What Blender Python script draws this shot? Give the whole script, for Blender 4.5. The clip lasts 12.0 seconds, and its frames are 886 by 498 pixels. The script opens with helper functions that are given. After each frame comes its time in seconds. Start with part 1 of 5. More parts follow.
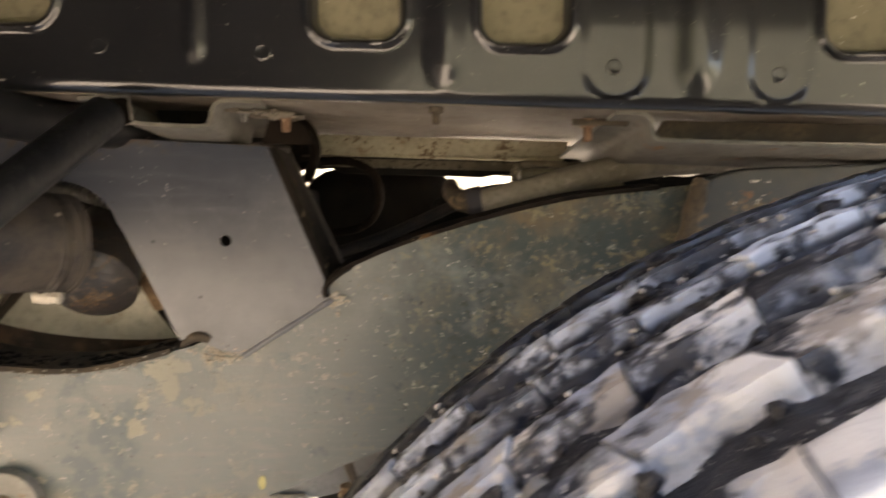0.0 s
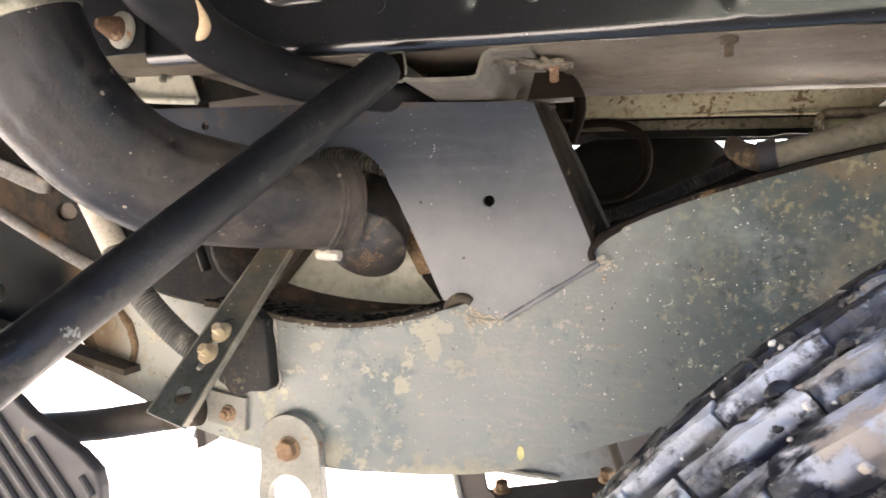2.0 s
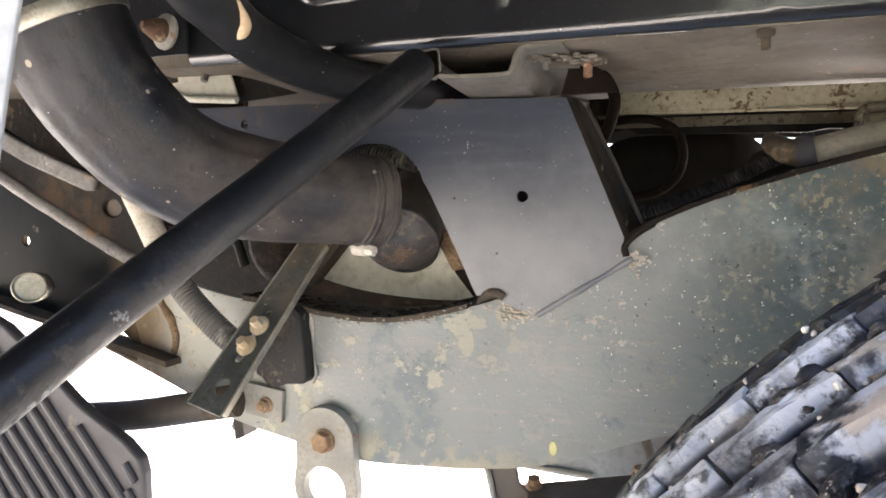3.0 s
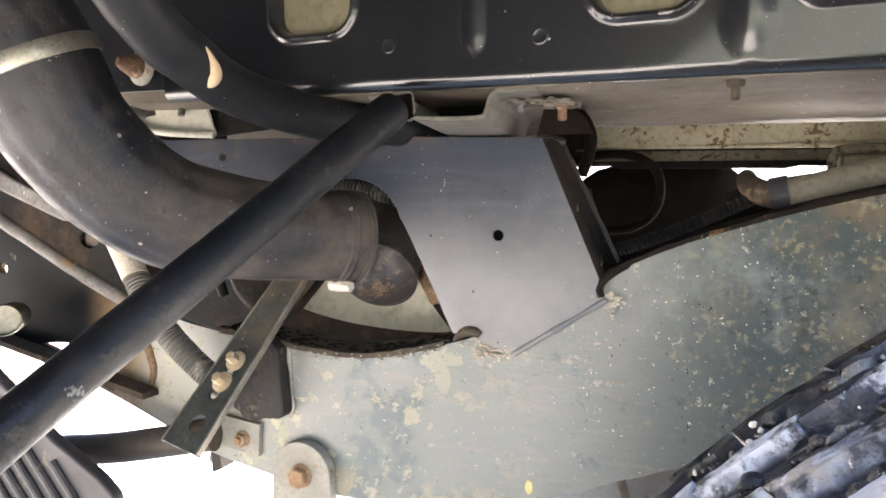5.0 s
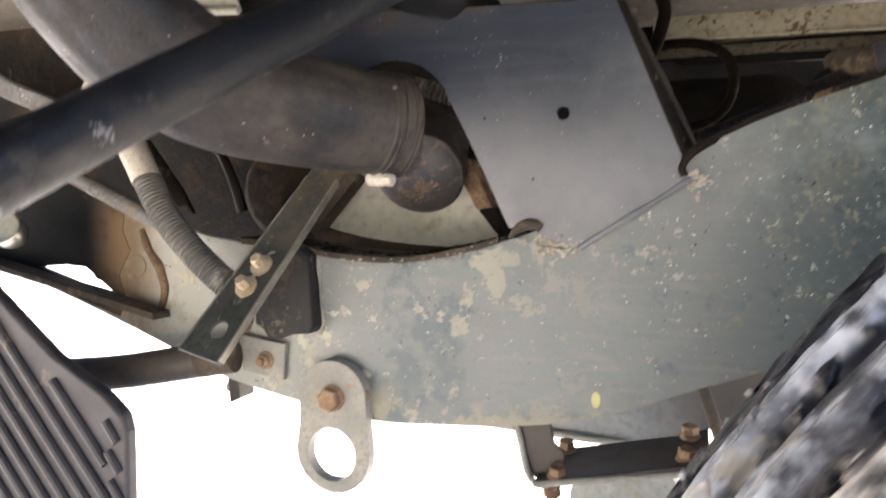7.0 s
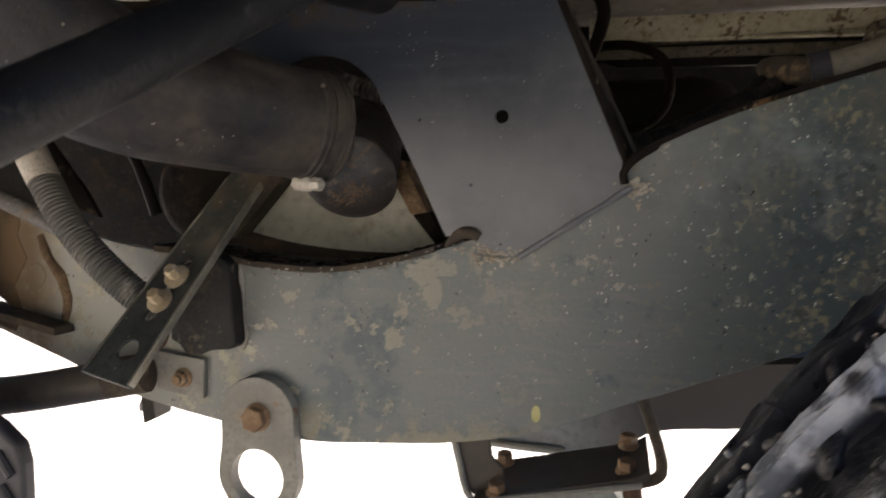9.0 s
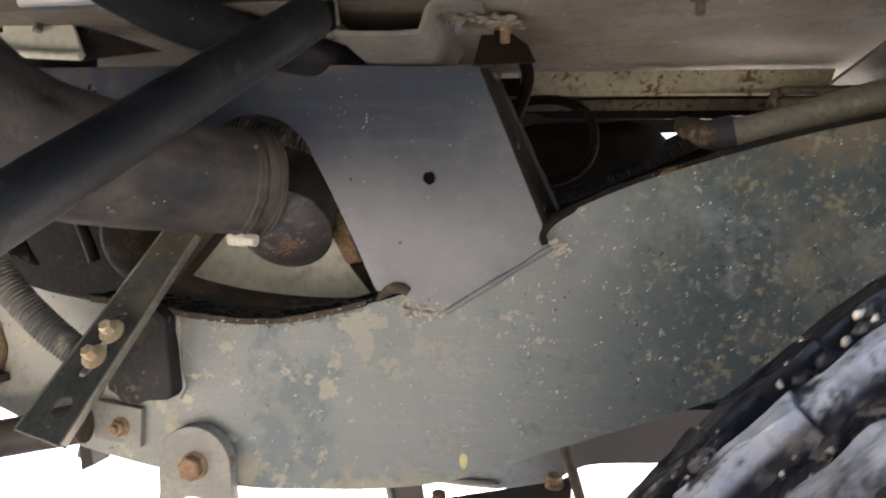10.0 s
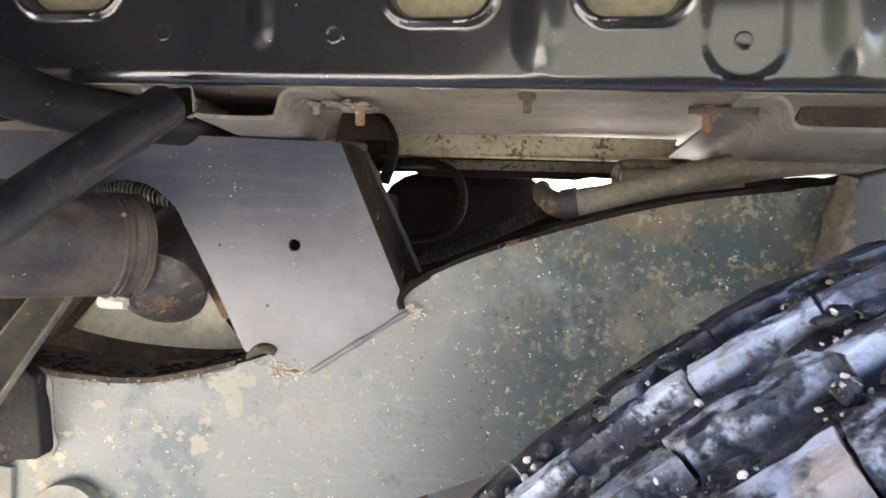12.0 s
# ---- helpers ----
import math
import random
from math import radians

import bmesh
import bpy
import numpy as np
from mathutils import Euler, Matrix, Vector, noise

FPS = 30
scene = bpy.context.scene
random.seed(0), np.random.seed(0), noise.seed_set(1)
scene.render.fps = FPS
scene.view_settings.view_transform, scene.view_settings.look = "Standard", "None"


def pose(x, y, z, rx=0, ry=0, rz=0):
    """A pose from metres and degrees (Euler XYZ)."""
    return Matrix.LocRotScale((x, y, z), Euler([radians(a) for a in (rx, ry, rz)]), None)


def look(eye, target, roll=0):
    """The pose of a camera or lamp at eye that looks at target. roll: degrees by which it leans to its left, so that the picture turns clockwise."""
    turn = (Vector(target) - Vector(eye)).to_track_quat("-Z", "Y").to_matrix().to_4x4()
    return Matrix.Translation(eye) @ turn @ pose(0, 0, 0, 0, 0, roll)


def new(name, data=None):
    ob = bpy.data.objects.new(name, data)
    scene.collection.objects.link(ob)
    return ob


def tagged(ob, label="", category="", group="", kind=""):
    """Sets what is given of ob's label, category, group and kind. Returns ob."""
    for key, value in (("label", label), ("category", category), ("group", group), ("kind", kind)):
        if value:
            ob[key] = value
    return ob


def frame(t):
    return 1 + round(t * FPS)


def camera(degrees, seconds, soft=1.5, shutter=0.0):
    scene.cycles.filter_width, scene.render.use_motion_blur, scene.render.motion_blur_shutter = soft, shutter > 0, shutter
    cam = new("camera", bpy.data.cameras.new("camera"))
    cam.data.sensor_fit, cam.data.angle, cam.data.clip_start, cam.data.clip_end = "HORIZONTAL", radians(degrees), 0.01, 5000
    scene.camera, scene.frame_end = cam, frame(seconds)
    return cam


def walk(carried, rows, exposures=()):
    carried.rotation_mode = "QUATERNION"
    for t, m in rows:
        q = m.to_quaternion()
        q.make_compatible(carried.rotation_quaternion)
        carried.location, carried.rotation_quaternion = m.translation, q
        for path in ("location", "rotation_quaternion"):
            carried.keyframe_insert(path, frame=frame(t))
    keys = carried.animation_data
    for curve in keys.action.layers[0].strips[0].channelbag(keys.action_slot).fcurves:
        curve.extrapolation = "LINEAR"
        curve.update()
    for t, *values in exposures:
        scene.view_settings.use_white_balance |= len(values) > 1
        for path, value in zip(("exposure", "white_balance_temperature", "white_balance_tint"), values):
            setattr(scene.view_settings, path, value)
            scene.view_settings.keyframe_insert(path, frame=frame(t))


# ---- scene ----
cam = camera(67.2, 12.0, soft=1.75, shutter=0.5)
PATH = [
    (0, (-0.017, 0.036, 0.7), (0.027, 2.029, 0.536), 0.3),
    (0.5, (-0.043, 0.051, 0.674), (-0.265, 2.032, 0.514), -0.0),
    (1, (-0.063, 0.051, 0.672), (-0.497, 1.997, 0.513), -0.2),
    (1.5, (-0.042, 0.068, 0.665), (-0.616, 1.978, 0.514), -0.3),
    (2, (-0.045, 0.068, 0.659), (-0.698, 1.952, 0.509), -0.4),
    (2.5, (-0.048, 0.068, 0.655), (-0.757, 1.932, 0.507), -0.5),
    (3, (-0.043, 0.062, 0.654), (-0.789, 1.912, 0.509), -0.4),
    (3.2, (-0.046, 0.061, 0.666), (-0.799, 1.908, 0.52), -0.5),
    (4.8, (-0.023, 0.076, 0.685), (-0.781, 1.922, 0.555), -0.1),
    (5, (-0.03, 0.07, 0.684), (-0.756, 1.929, 0.553), -0.2),
    (5.5, (-0.024, 0.069, 0.686), (-0.743, 1.931, 0.554), -0.2),
    (6, (-0.023, 0.072, 0.687), (-0.739, 1.935, 0.56), -0.2),
    (6.2, (-0.0235, 0.0666, 0.6798), (-0.741, 1.93, 0.56), -0.07),
    (6.4, (-0.0267, 0.0748, 0.6585), (-0.747, 1.936, 0.529), -0.16),
    (6.5, (-0.041, 0.08, 0.647), (-0.738, 1.949, 0.504), -0.3),
    (6.6, (-0.0522, 0.0907, 0.6344), (-0.765, 1.953, 0.477), -0.36),
    (6.7, (-0.0688, 0.101, 0.6212), (-0.781, 1.963, 0.462), -0.28),
    (6.8, (-0.0789, 0.1077, 0.6120), (-0.798, 1.967, 0.452), -0.18),
    (6.9, (-0.0905, 0.1099, 0.5990), (-0.803, 1.972, 0.452), -0.06),
    (7, (-0.1, 0.111, 0.58), (-0.809, 1.978, 0.466), 0.1),
    (7.2, (-0.109, 0.119, 0.572), (-0.822, 1.983, 0.443), -0.0),
    (8.8, (-0.118, 0.143, 0.581), (-0.661, 2.062, 0.439), 0.2),
    (9, (-0.114, 0.138, 0.593), (-0.619, 2.068, 0.451), 0.2),
    (9.5, (-0.098, 0.132, 0.615), (-0.539, 2.077, 0.46), 0.3),
    (10, (-0.084, 0.126, 0.638), (-0.482, 2.081, 0.498), 0.2),
    (10.5, (-0.06, 0.123, 0.662), (-0.402, 2.09, 0.545), 0.3),
    (11, (-0.041, 0.111, 0.665), (-0.322, 2.088, 0.558), 0.4),
    (11.5, (-0.023, 0.114, 0.688), (-0.257, 2.096, 0.56), 0.7),
    (12, (-0.018, 0.104, 0.69), (-0.232, 2.088, 0.564), 0.6),
]
EXPOSURES = [(0.0, 2.78, 8400, 19), (0.5, 3.20, 8000, 20), (1.1, 3.53, 7500, 19), (1.8, 3.60, 7000, 18), (2.5, 3.45, 6800, 17), (3.2, 3.33, 6600, 16), (5.0, 3.64, 6600, 16), (6.0, 3.68, 6600, 16), (6.5, 3.68, 6500, 15), (7.0, 3.24, 6700, 17), (8.8, 1.85, 6800, 17), (9.0, 1.85, 6900, 17), (9.5, 2.25, 6800, 17), (10.0, 2.82, 6750, 17), (10.6, 3.28, 6700, 17), (11.2, 3.60, 6600, 15), (12.0, 3.70, 6600, 15)]
walk(cam, [(t, look(eye, target, roll)) for t, eye, target, roll in PATH], EXPOSURES)

# ---- world and sun ----
SUN_EL, SUN_AZ = radians(83), radians(12)
world = bpy.data.worlds.new("sky")
scene.world = world
world.use_nodes = True
wn = world.node_tree.nodes
sky = wn.new("ShaderNodeTexSky")
sky.sky_type, sky.sun_disc = "NISHITA", False
sky.sun_elevation, sky.sun_rotation = SUN_EL, SUN_AZ
wn["Background"].inputs["Strength"].default_value = 0.10
world.node_tree.links.new(sky.outputs["Color"], wn["Background"].inputs["Color"])
sun = new("sun", bpy.data.lights.new("sun", "SUN"))
sun.data.energy, sun.data.angle, sun.data.color = 5.0, radians(0.5), (1.0, 0.95, 0.88)
to_sun = Vector((math.sin(SUN_AZ) * math.cos(SUN_EL), math.cos(SUN_AZ) * math.cos(SUN_EL), math.sin(SUN_EL)))
sun.matrix_world = look(to_sun * 20, (0, 0, 0))

GROUND = -0.215


# ---- materials ----
def material(name, base, other=None, rough=0.6, metal=0.0, scale=30.0, mix=(0.45, 0.65), spots=(), bump=0.15, bump_scale=220.0, rough_var=0.15, coat=0.0, stretch=(1, 1, 1), per_object=0.0, spec=0.3, bump_depth=0.001, streak=None, specks=()):
    """Base colour mottled with another, with spots: (colour, scale, low, high, roughness, detail), and round specks: (colour, scale, radius, share, roughness)."""
    m = bpy.data.materials.new(name)
    m.use_nodes = True
    n, l = m.node_tree.nodes, m.node_tree.links
    p = n["Principled BSDF"]
    co = n.new("ShaderNodeTexCoord")
    mp = n.new("ShaderNodeMapping")
    mp.inputs["Scale"].default_value = stretch
    l.new(co.outputs["Object"], mp.inputs["Vector"])
    if per_object:
        each = n.new("ShaderNodeObjectInfo")
        far_off = n.new("ShaderNodeMath")
        far_off.operation = "MULTIPLY"
        far_off.inputs[1].default_value = 37.0
        l.new(each.outputs["Random"], far_off.inputs[0])
        l.new(far_off.outputs[0], mp.inputs["Location"])

    def noise_at(sc, detail=6.0, rough_=0.6, shift=0.0):
        t = n.new("ShaderNodeTexNoise")
        t.inputs["Scale"].default_value, t.inputs["Detail"].default_value, t.inputs["Roughness"].default_value = sc, detail, rough_
        if shift:
            mv = n.new("ShaderNodeVectorMath")
            mv.inputs[1].default_value = (shift, shift * 0.7, -shift * 1.3)
            l.new(mp.outputs[0], mv.inputs[0])
            l.new(mv.outputs[0], t.inputs["Vector"])
        else:
            l.new(mp.outputs[0], t.inputs["Vector"])
        return t.outputs["Fac"]

    def ramp(sock, lo, hi):
        r = n.new("ShaderNodeMapRange")
        r.interpolation_type = "SMOOTHSTEP"
        r.inputs["From Min"].default_value, r.inputs["From Max"].default_value = lo, hi
        l.new(sock, r.inputs["Value"])
        return r.outputs["Result"]

    def blend(f, a, b):
        x = n.new("ShaderNodeMix")
        x.data_type = "RGBA"
        l.new(f, x.inputs[0])
        for sock, v in ((x.inputs[6], a), (x.inputs[7], b)):
            if isinstance(v, tuple):
                sock.default_value = (*v, 1)
            else:
                l.new(v, sock)
        return x.outputs[2]

    def blend_f(f, a, b):
        x = n.new("ShaderNodeMix")
        l.new(f, x.inputs[0])
        for sock, v in ((x.inputs[2], a), (x.inputs[3], b)):
            if isinstance(v, (int, float)):
                sock.default_value = v
            else:
                l.new(v, sock)
        return x.outputs[0]

    other = other or tuple(c * 0.75 for c in base)
    col = blend(ramp(noise_at(scale), *mix), base, other)
    if streak:
        long_ = n.new("ShaderNodeMapping")
        long_.inputs["Scale"].default_value = (1, 1, 9)
        l.new(co.outputs["Object"], long_.inputs["Vector"])
        st = n.new("ShaderNodeTexNoise")
        st.inputs["Scale"].default_value, st.inputs["Detail"].default_value = streak[1], 5.0
        l.new(long_.outputs[0], st.inputs["Vector"])
        col = blend(ramp(st.outputs["Fac"], streak[2], streak[3]), col, streak[0])
    fine = ramp(noise_at(scale * 9, 3.0), 0.3, 0.75)
    col = blend(fine, col, blend(fine, col, tuple(c * 0.86 for c in other)))
    rg = blend_f(noise_at(scale * 2.3, 4.0, 0.6, 1.7), rough - rough_var, rough + rough_var)
    met = None
    height = noise_at(bump_scale, 4.0)
    for k, (c, sc, lo, hi, r, detail, *zone) in enumerate(spots):
        near, far = noise_at(sc, detail, 0.65, 3.1 + 2.3 * k), noise_at(sc / 6, 2.0, 0.5, 9.7 + 1.9 * k)
        both = n.new("ShaderNodeMath")
        both.operation = "MULTIPLY_ADD"
        both.inputs[1].default_value = 0.45
        l.new(far, both.inputs[0])
        l.new(near, both.inputs[2])
        f = ramp(both.outputs[0], lo + 0.225, hi + 0.225)
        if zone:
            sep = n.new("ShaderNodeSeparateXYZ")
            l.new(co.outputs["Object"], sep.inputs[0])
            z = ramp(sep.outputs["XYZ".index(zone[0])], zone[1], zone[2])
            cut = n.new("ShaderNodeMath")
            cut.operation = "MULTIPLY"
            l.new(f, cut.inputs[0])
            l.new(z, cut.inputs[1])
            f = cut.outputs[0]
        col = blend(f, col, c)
        rg = blend_f(f, rg, r)
        if metal:
            met = blend_f(f, met if met is not None else metal, 0.0)
        mm = n.new("ShaderNodeMath")
        mm.operation = "MULTIPLY_ADD"
        mm.inputs[1].default_value = 0.6
        l.new(f, mm.inputs[0])
        l.new(height, mm.inputs[2])
        height = mm.outputs[0]
    for c, sc, rad, share, r, *zone in specks:
        cells = n.new("ShaderNodeTexVoronoi")
        cells.inputs["Scale"].default_value = sc
        l.new(mp.outputs[0], cells.inputs["Vector"])
        pick = n.new("ShaderNodeSeparateColor")
        l.new(cells.outputs["Color"], pick.inputs[0])
        size = n.new("ShaderNodeMath")
        size.operation = "MULTIPLY_ADD"
        size.inputs[1].default_value = -rad
        l.new(pick.outputs[1], size.inputs[0])
        l.new(cells.outputs["Distance"], size.inputs[2])
        f = n.new("ShaderNodeMath")
        f.operation = "MULTIPLY"
        l.new(ramp(size.outputs[0], 0.05, -0.02), f.inputs[0])
        chosen = pick.outputs[0]
        if zone:
            sep = n.new("ShaderNodeSeparateXYZ")
            l.new(co.outputs["Object"], sep.inputs[0])
            gate = n.new("ShaderNodeMath")
            gate.operation = "MULTIPLY"
            l.new(chosen, gate.inputs[0])
            l.new(ramp(sep.outputs["XYZ".index(zone[0])], zone[1], zone[2]), gate.inputs[1])
            chosen = gate.outputs[0]
        l.new(ramp(chosen, 1 - share - 0.02, 1 - share + 0.02), f.inputs[1])
        col = blend(f.outputs[0], col, c)
        rg = blend_f(f.outputs[0], rg, r)
    if per_object:
        oi = n.new("ShaderNodeObjectInfo")
        hs = n.new("ShaderNodeHueSaturation")
        l.new(blend_f(oi.outputs["Random"], 1 - per_object, 1 + per_object), hs.inputs["Value"])
        l.new(col, hs.inputs["Color"])
        col = hs.outputs["Color"]
    l.new(col, p.inputs["Base Color"])
    l.new(rg, p.inputs["Roughness"])
    p.inputs["Metallic"].default_value = metal
    if met is not None:
        l.new(met, p.inputs["Metallic"])
    p.inputs["Specular IOR Level"].default_value = spec
    p.inputs["Coat Weight"].default_value, p.inputs["Coat Roughness"].default_value = coat, 0.10
    if bump:
        b = n.new("ShaderNodeBump")
        b.inputs["Strength"].default_value, b.inputs["Distance"].default_value = bump, bump_depth
        l.new(height, b.inputs["Height"])
        l.new(b.outputs[0], p.inputs["Normal"])
    return m


TAN, MUD, RUST, DUST = (0.46, 0.40, 0.285), (0.30, 0.26, 0.19), (0.24, 0.11, 0.045), (0.54, 0.50, 0.44)
M = {
    "rail": material("weathered_grey_paint_lit_and_shaded", (0.105, 0.132, 0.130), (0.165, 0.175, 0.164), 0.38, 0, 4.5, (0.36, 0.66), (
        ((0.078, 0.105, 0.112), 24, 0.54, 0.64, 0.42, 9.0),
        # Rail darkens to the right: the tyre's shade is put into the colour.
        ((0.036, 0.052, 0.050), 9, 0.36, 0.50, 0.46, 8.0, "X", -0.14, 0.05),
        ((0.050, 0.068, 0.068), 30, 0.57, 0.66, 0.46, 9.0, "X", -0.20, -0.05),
        # Pale left stretch: strong ground light painted as a lighter tone.
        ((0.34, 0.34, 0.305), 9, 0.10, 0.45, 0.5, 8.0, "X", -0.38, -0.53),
        ((0.30, 0.28, 0.21), 22, 0.53, 0.60, 0.8, 10.0, "Z", 0.435, 0.40),
        ((0.325, 0.31, 0.245), 50, 0.570, 0.605, 0.85, 10.0, "X", -0.12, -0.30),
        ((0.42, 0.39, 0.305), 40, 0.605, 0.630, 0.85, 8.0, "X", -0.26, -0.40),
        ((0.30, 0.29, 0.24), 115, 0.65, 0.69, 0.85, 6.0),
        ((0.18, 0.168, 0.13), 150, 0.60, 0.68, 0.85, 10.0, "X", -0.16, -0.06),
        ((0.170, 0.148, 0.098), 13, 0.46, 0.78, 0.9, 13.0, "X", -0.12, 0.03),
        ((0.165, 0.112, 0.058), 17, 0.54, 0.84, 0.9, 13.0, "X", -0.06, 0.05), ((0.20, 0.17, 0.105), 170, 0.56, 0.66, 0.9, 8.0, "X", -0.07, 0.06),
        ((0.045, 0.052, 0.045), 80, 0.59, 0.65, 0.7, 9.0, "X", -0.08, 0.04),
        (DUST, 340, 0.76, 0.79, 0.85, 1.0), ((0.02, 0.02, 0.02), 240, 0.785, 0.80, 0.8, 1.0),
        ((0.155, 0.108, 0.064), 14, 0.24, 0.46, 0.85, 10.0, "X", -0.595, -0.65)), 0.30, 260, spec=0.5,
        streak=((0.175, 0.175, 0.163), 22, 0.46, 0.74),
        specks=(((0.23, 0.225, 0.19), 95, 0.28, 0.05, 0.85), ((0.30, 0.285, 0.245), 230, 0.32, 0.03, 0.9), ((0.05, 0.055, 0.05), 190, 0.30, 0.03, 0.8))),
    "rail_rust": material("rust_stained_dark_paint", (0.028, 0.036, 0.044), (0.05, 0.052, 0.05), 0.5, 0, 10, (0.4, 0.62), (((0.21, 0.15, 0.08), 22, 0.56, 0.66, 0.9, 9.0), (RUST, 34, 0.64, 0.72, 0.9, 8.0), (DUST, 150, 0.70, 0.73, 0.85, 4.0)), 0.3, 300, spec=0.5),
    # First two Z spots put the ground glow into colour: dark top, pale bottom.
    "plate": material("blue_grey_paint_light_fade", (0.012, 0.017, 0.027), (0.022, 0.029, 0.043), 0.36, 0, 6, (0.3, 0.7), (((0.195, 0.197, 0.200), 6, 0.10, 0.60, 0.42, 7.0, "Z", 0.705, 0.575), ((0.115, 0.118, 0.126), 14, 0.40, 0.90, 0.46, 7.0, "Z", 0.74, 0.66), ((0.055, 0.060, 0.072), 10, 0.48, 0.95, 0.42, 8.0), ((0.16, 0.15, 0.135), 34, 0.62, 0.80, 0.6, 10.0, "Z", 0.63, 0.56), ((0.055, 0.042, 0.032), 60, 0.53, 0.68, 0.9, 11.0, "Z", 0.724, 0.746), ((0.085, 0.066, 0.048), 30, 0.58, 0.72, 0.9, 11.0, "X", -0.33, -0.40), ((0.34, 0.32, 0.30), 340, 0.765, 0.79, 0.85, 1.0)), 0.2, 300, spec=0.5, streak=((0.038, 0.043, 0.055), 12, 0.50, 0.85), specks=(((0.12, 0.12, 0.12), 95, 0.12, 0.025, 0.85), ((0.20, 0.195, 0.185), 300, 0.26, 0.022, 0.9), ((0.012, 0.012, 0.013), 170, 0.22, 0.02, 0.8))),
    "panel": material("glossy_black_paint", (0.0030, 0.0036, 0.0052), (0.0050, 0.0060, 0.0080), 0.30, 0, 12, (0.4, 0.65), (((0.011, 0.012, 0.014), 60, 0.58, 0.95, 0.36, 8.0), ((0.006, 0.007, 0.010), 9, 0.25, 0.95, 0.34, 6.0), ((0.13, 0.125, 0.115), 560, 0.75, 0.79, 0.9, 3.0), ((0.30, 0.29, 0.27), 420, 0.775, 0.795, 0.9, 2.0)), 0.10, 26, 0.06, 1.0, spec=0.4, bump_depth=0.0010, specks=(((0.11, 0.105, 0.098), 1300, 0.36, 0.035, 0.9), ((0.24, 0.23, 0.21), 520, 0.30, 0.024, 0.9), ((0.32, 0.31, 0.285), 210, 0.18, 0.028, 0.9))),
    "underside": material("dusty_taupe_underseal", (0.148, 0.129, 0.102), (0.104, 0.087, 0.068), 0.68, 0, 9, (0.35, 0.65), ((RUST, 20, 0.68, 0.76, 0.9, 8.0), ((0.12, 0.09, 0.07), 40, 0.60, 0.72, 0.85, 8.0), (DUST, 260, 0.72, 0.75, 0.9, 3.0)), 0.3, 200, spec=0.3),
    "cream": material("chipped_cream_paint", (0.38, 0.345, 0.25), (0.29, 0.26, 0.185), 0.45, 0, 18, (0.4, 0.7), (((0.13, 0.09, 0.055), 190, 0.575, 0.62, 0.9, 6.0), ((0.20, 0.15, 0.09), 40, 0.60, 0.70, 0.9, 9.0)), 0.25, 260),
    "hat": material("satin_grey_green_paint", (0.150, 0.144, 0.124), (0.095, 0.088, 0.074), 0.6, 0, 16, (0.35, 0.7), ((RUST, 30, 0.63, 0.71, 0.9, 8.0), ((0.30, 0.28, 0.24), 60, 0.64, 0.78, 0.85, 6.0)), 0.2, 260, spec=0.3),
    "hose": material("dusty_black_rubber", (0.0042, 0.0055, 0.0095), (0.0095, 0.0105, 0.0145), 0.44, 0, 9, (0.32, 0.68), (((0.070, 0.058, 0.047), 20, 0.28, 0.66, 0.75, 11.0, "X", -0.47, -0.38), ((0.030, 0.026, 0.024), 70, 0.46, 0.72, 0.75, 9.0), ((0.036, 0.031, 0.027), 40, 0.58, 0.80, 0.8, 8.0), ((0.006, 0.006, 0.007), 36, 0.62, 0.75, 0.3, 7.0), ((0.30, 0.28, 0.25), 300, 0.755, 0.79, 0.9, 2.0)), 0.35, 120, spec=0.33, bump_depth=0.0015, specks=(((0.26, 0.23, 0.19), 120, 0.36, 0.04, 0.9),)),
    "bar": material("satin_black_paint", (0.0035, 0.004, 0.0055), (0.008, 0.009, 0.011), 0.42, 0, 18, (0.4, 0.7), (((0.016, 0.015, 0.014), 50, 0.44, 0.80, 0.6, 10.0), ((0.040, 0.037, 0.033), 150, 0.60, 0.72, 0.8, 9.0), ((0.17, 0.172, 0.17), 40, 0.575, 0.60, 0.7, 8.0, "Z", 0.628, 0.600), ((0.001, 0.001, 0.001), 70, 0.66, 0.70, 0.6, 9.0)), 0.45, 200, spec=0.36),
    "strip": material("dull_zinc_plate", (0.085, 0.093, 0.088), (0.050, 0.055, 0.052), 0.40, 0.5, 24, (0.35, 0.65), (((0.105, 0.088, 0.062), 22, 0.38, 0.60, 0.7, 10.0, "Z", 0.525, 0.575), ((0.13, 0.12, 0.09), 60, 0.62, 0.72, 0.8, 8.0), (DUST, 260, 0.73, 0.76, 0.9, 3.0)), 0.2, 300),
    "zinc": material("yellow_zinc", (0.56, 0.47, 0.33), (0.42, 0.335, 0.22), 0.42, 0.5, 60, (0.4, 0.7), ((DUST, 220, 0.6, 0.7, 0.8, 4.0),), 0.15, 500),
    "rust": material("rusty_steel", (0.165, 0.098, 0.062), (0.100, 0.056, 0.034), 0.85, 0.05, 60, (0.35, 0.65), (((0.33, 0.24, 0.16), 90, 0.55, 0.7, 0.9, 6.0),), 0.5, 500),
    "lug": material("rust_edged_grey_lug", (0.335, 0.315, 0.268), (0.25, 0.24, 0.212), 0.6, 0, 28, (0.35, 0.6), ((RUST, 60, 0.63, 0.74, 0.9, 8.0), ((0.33, 0.275, 0.20), 34, 0.58, 0.74, 0.85, 9.0)), 0.3, 300),
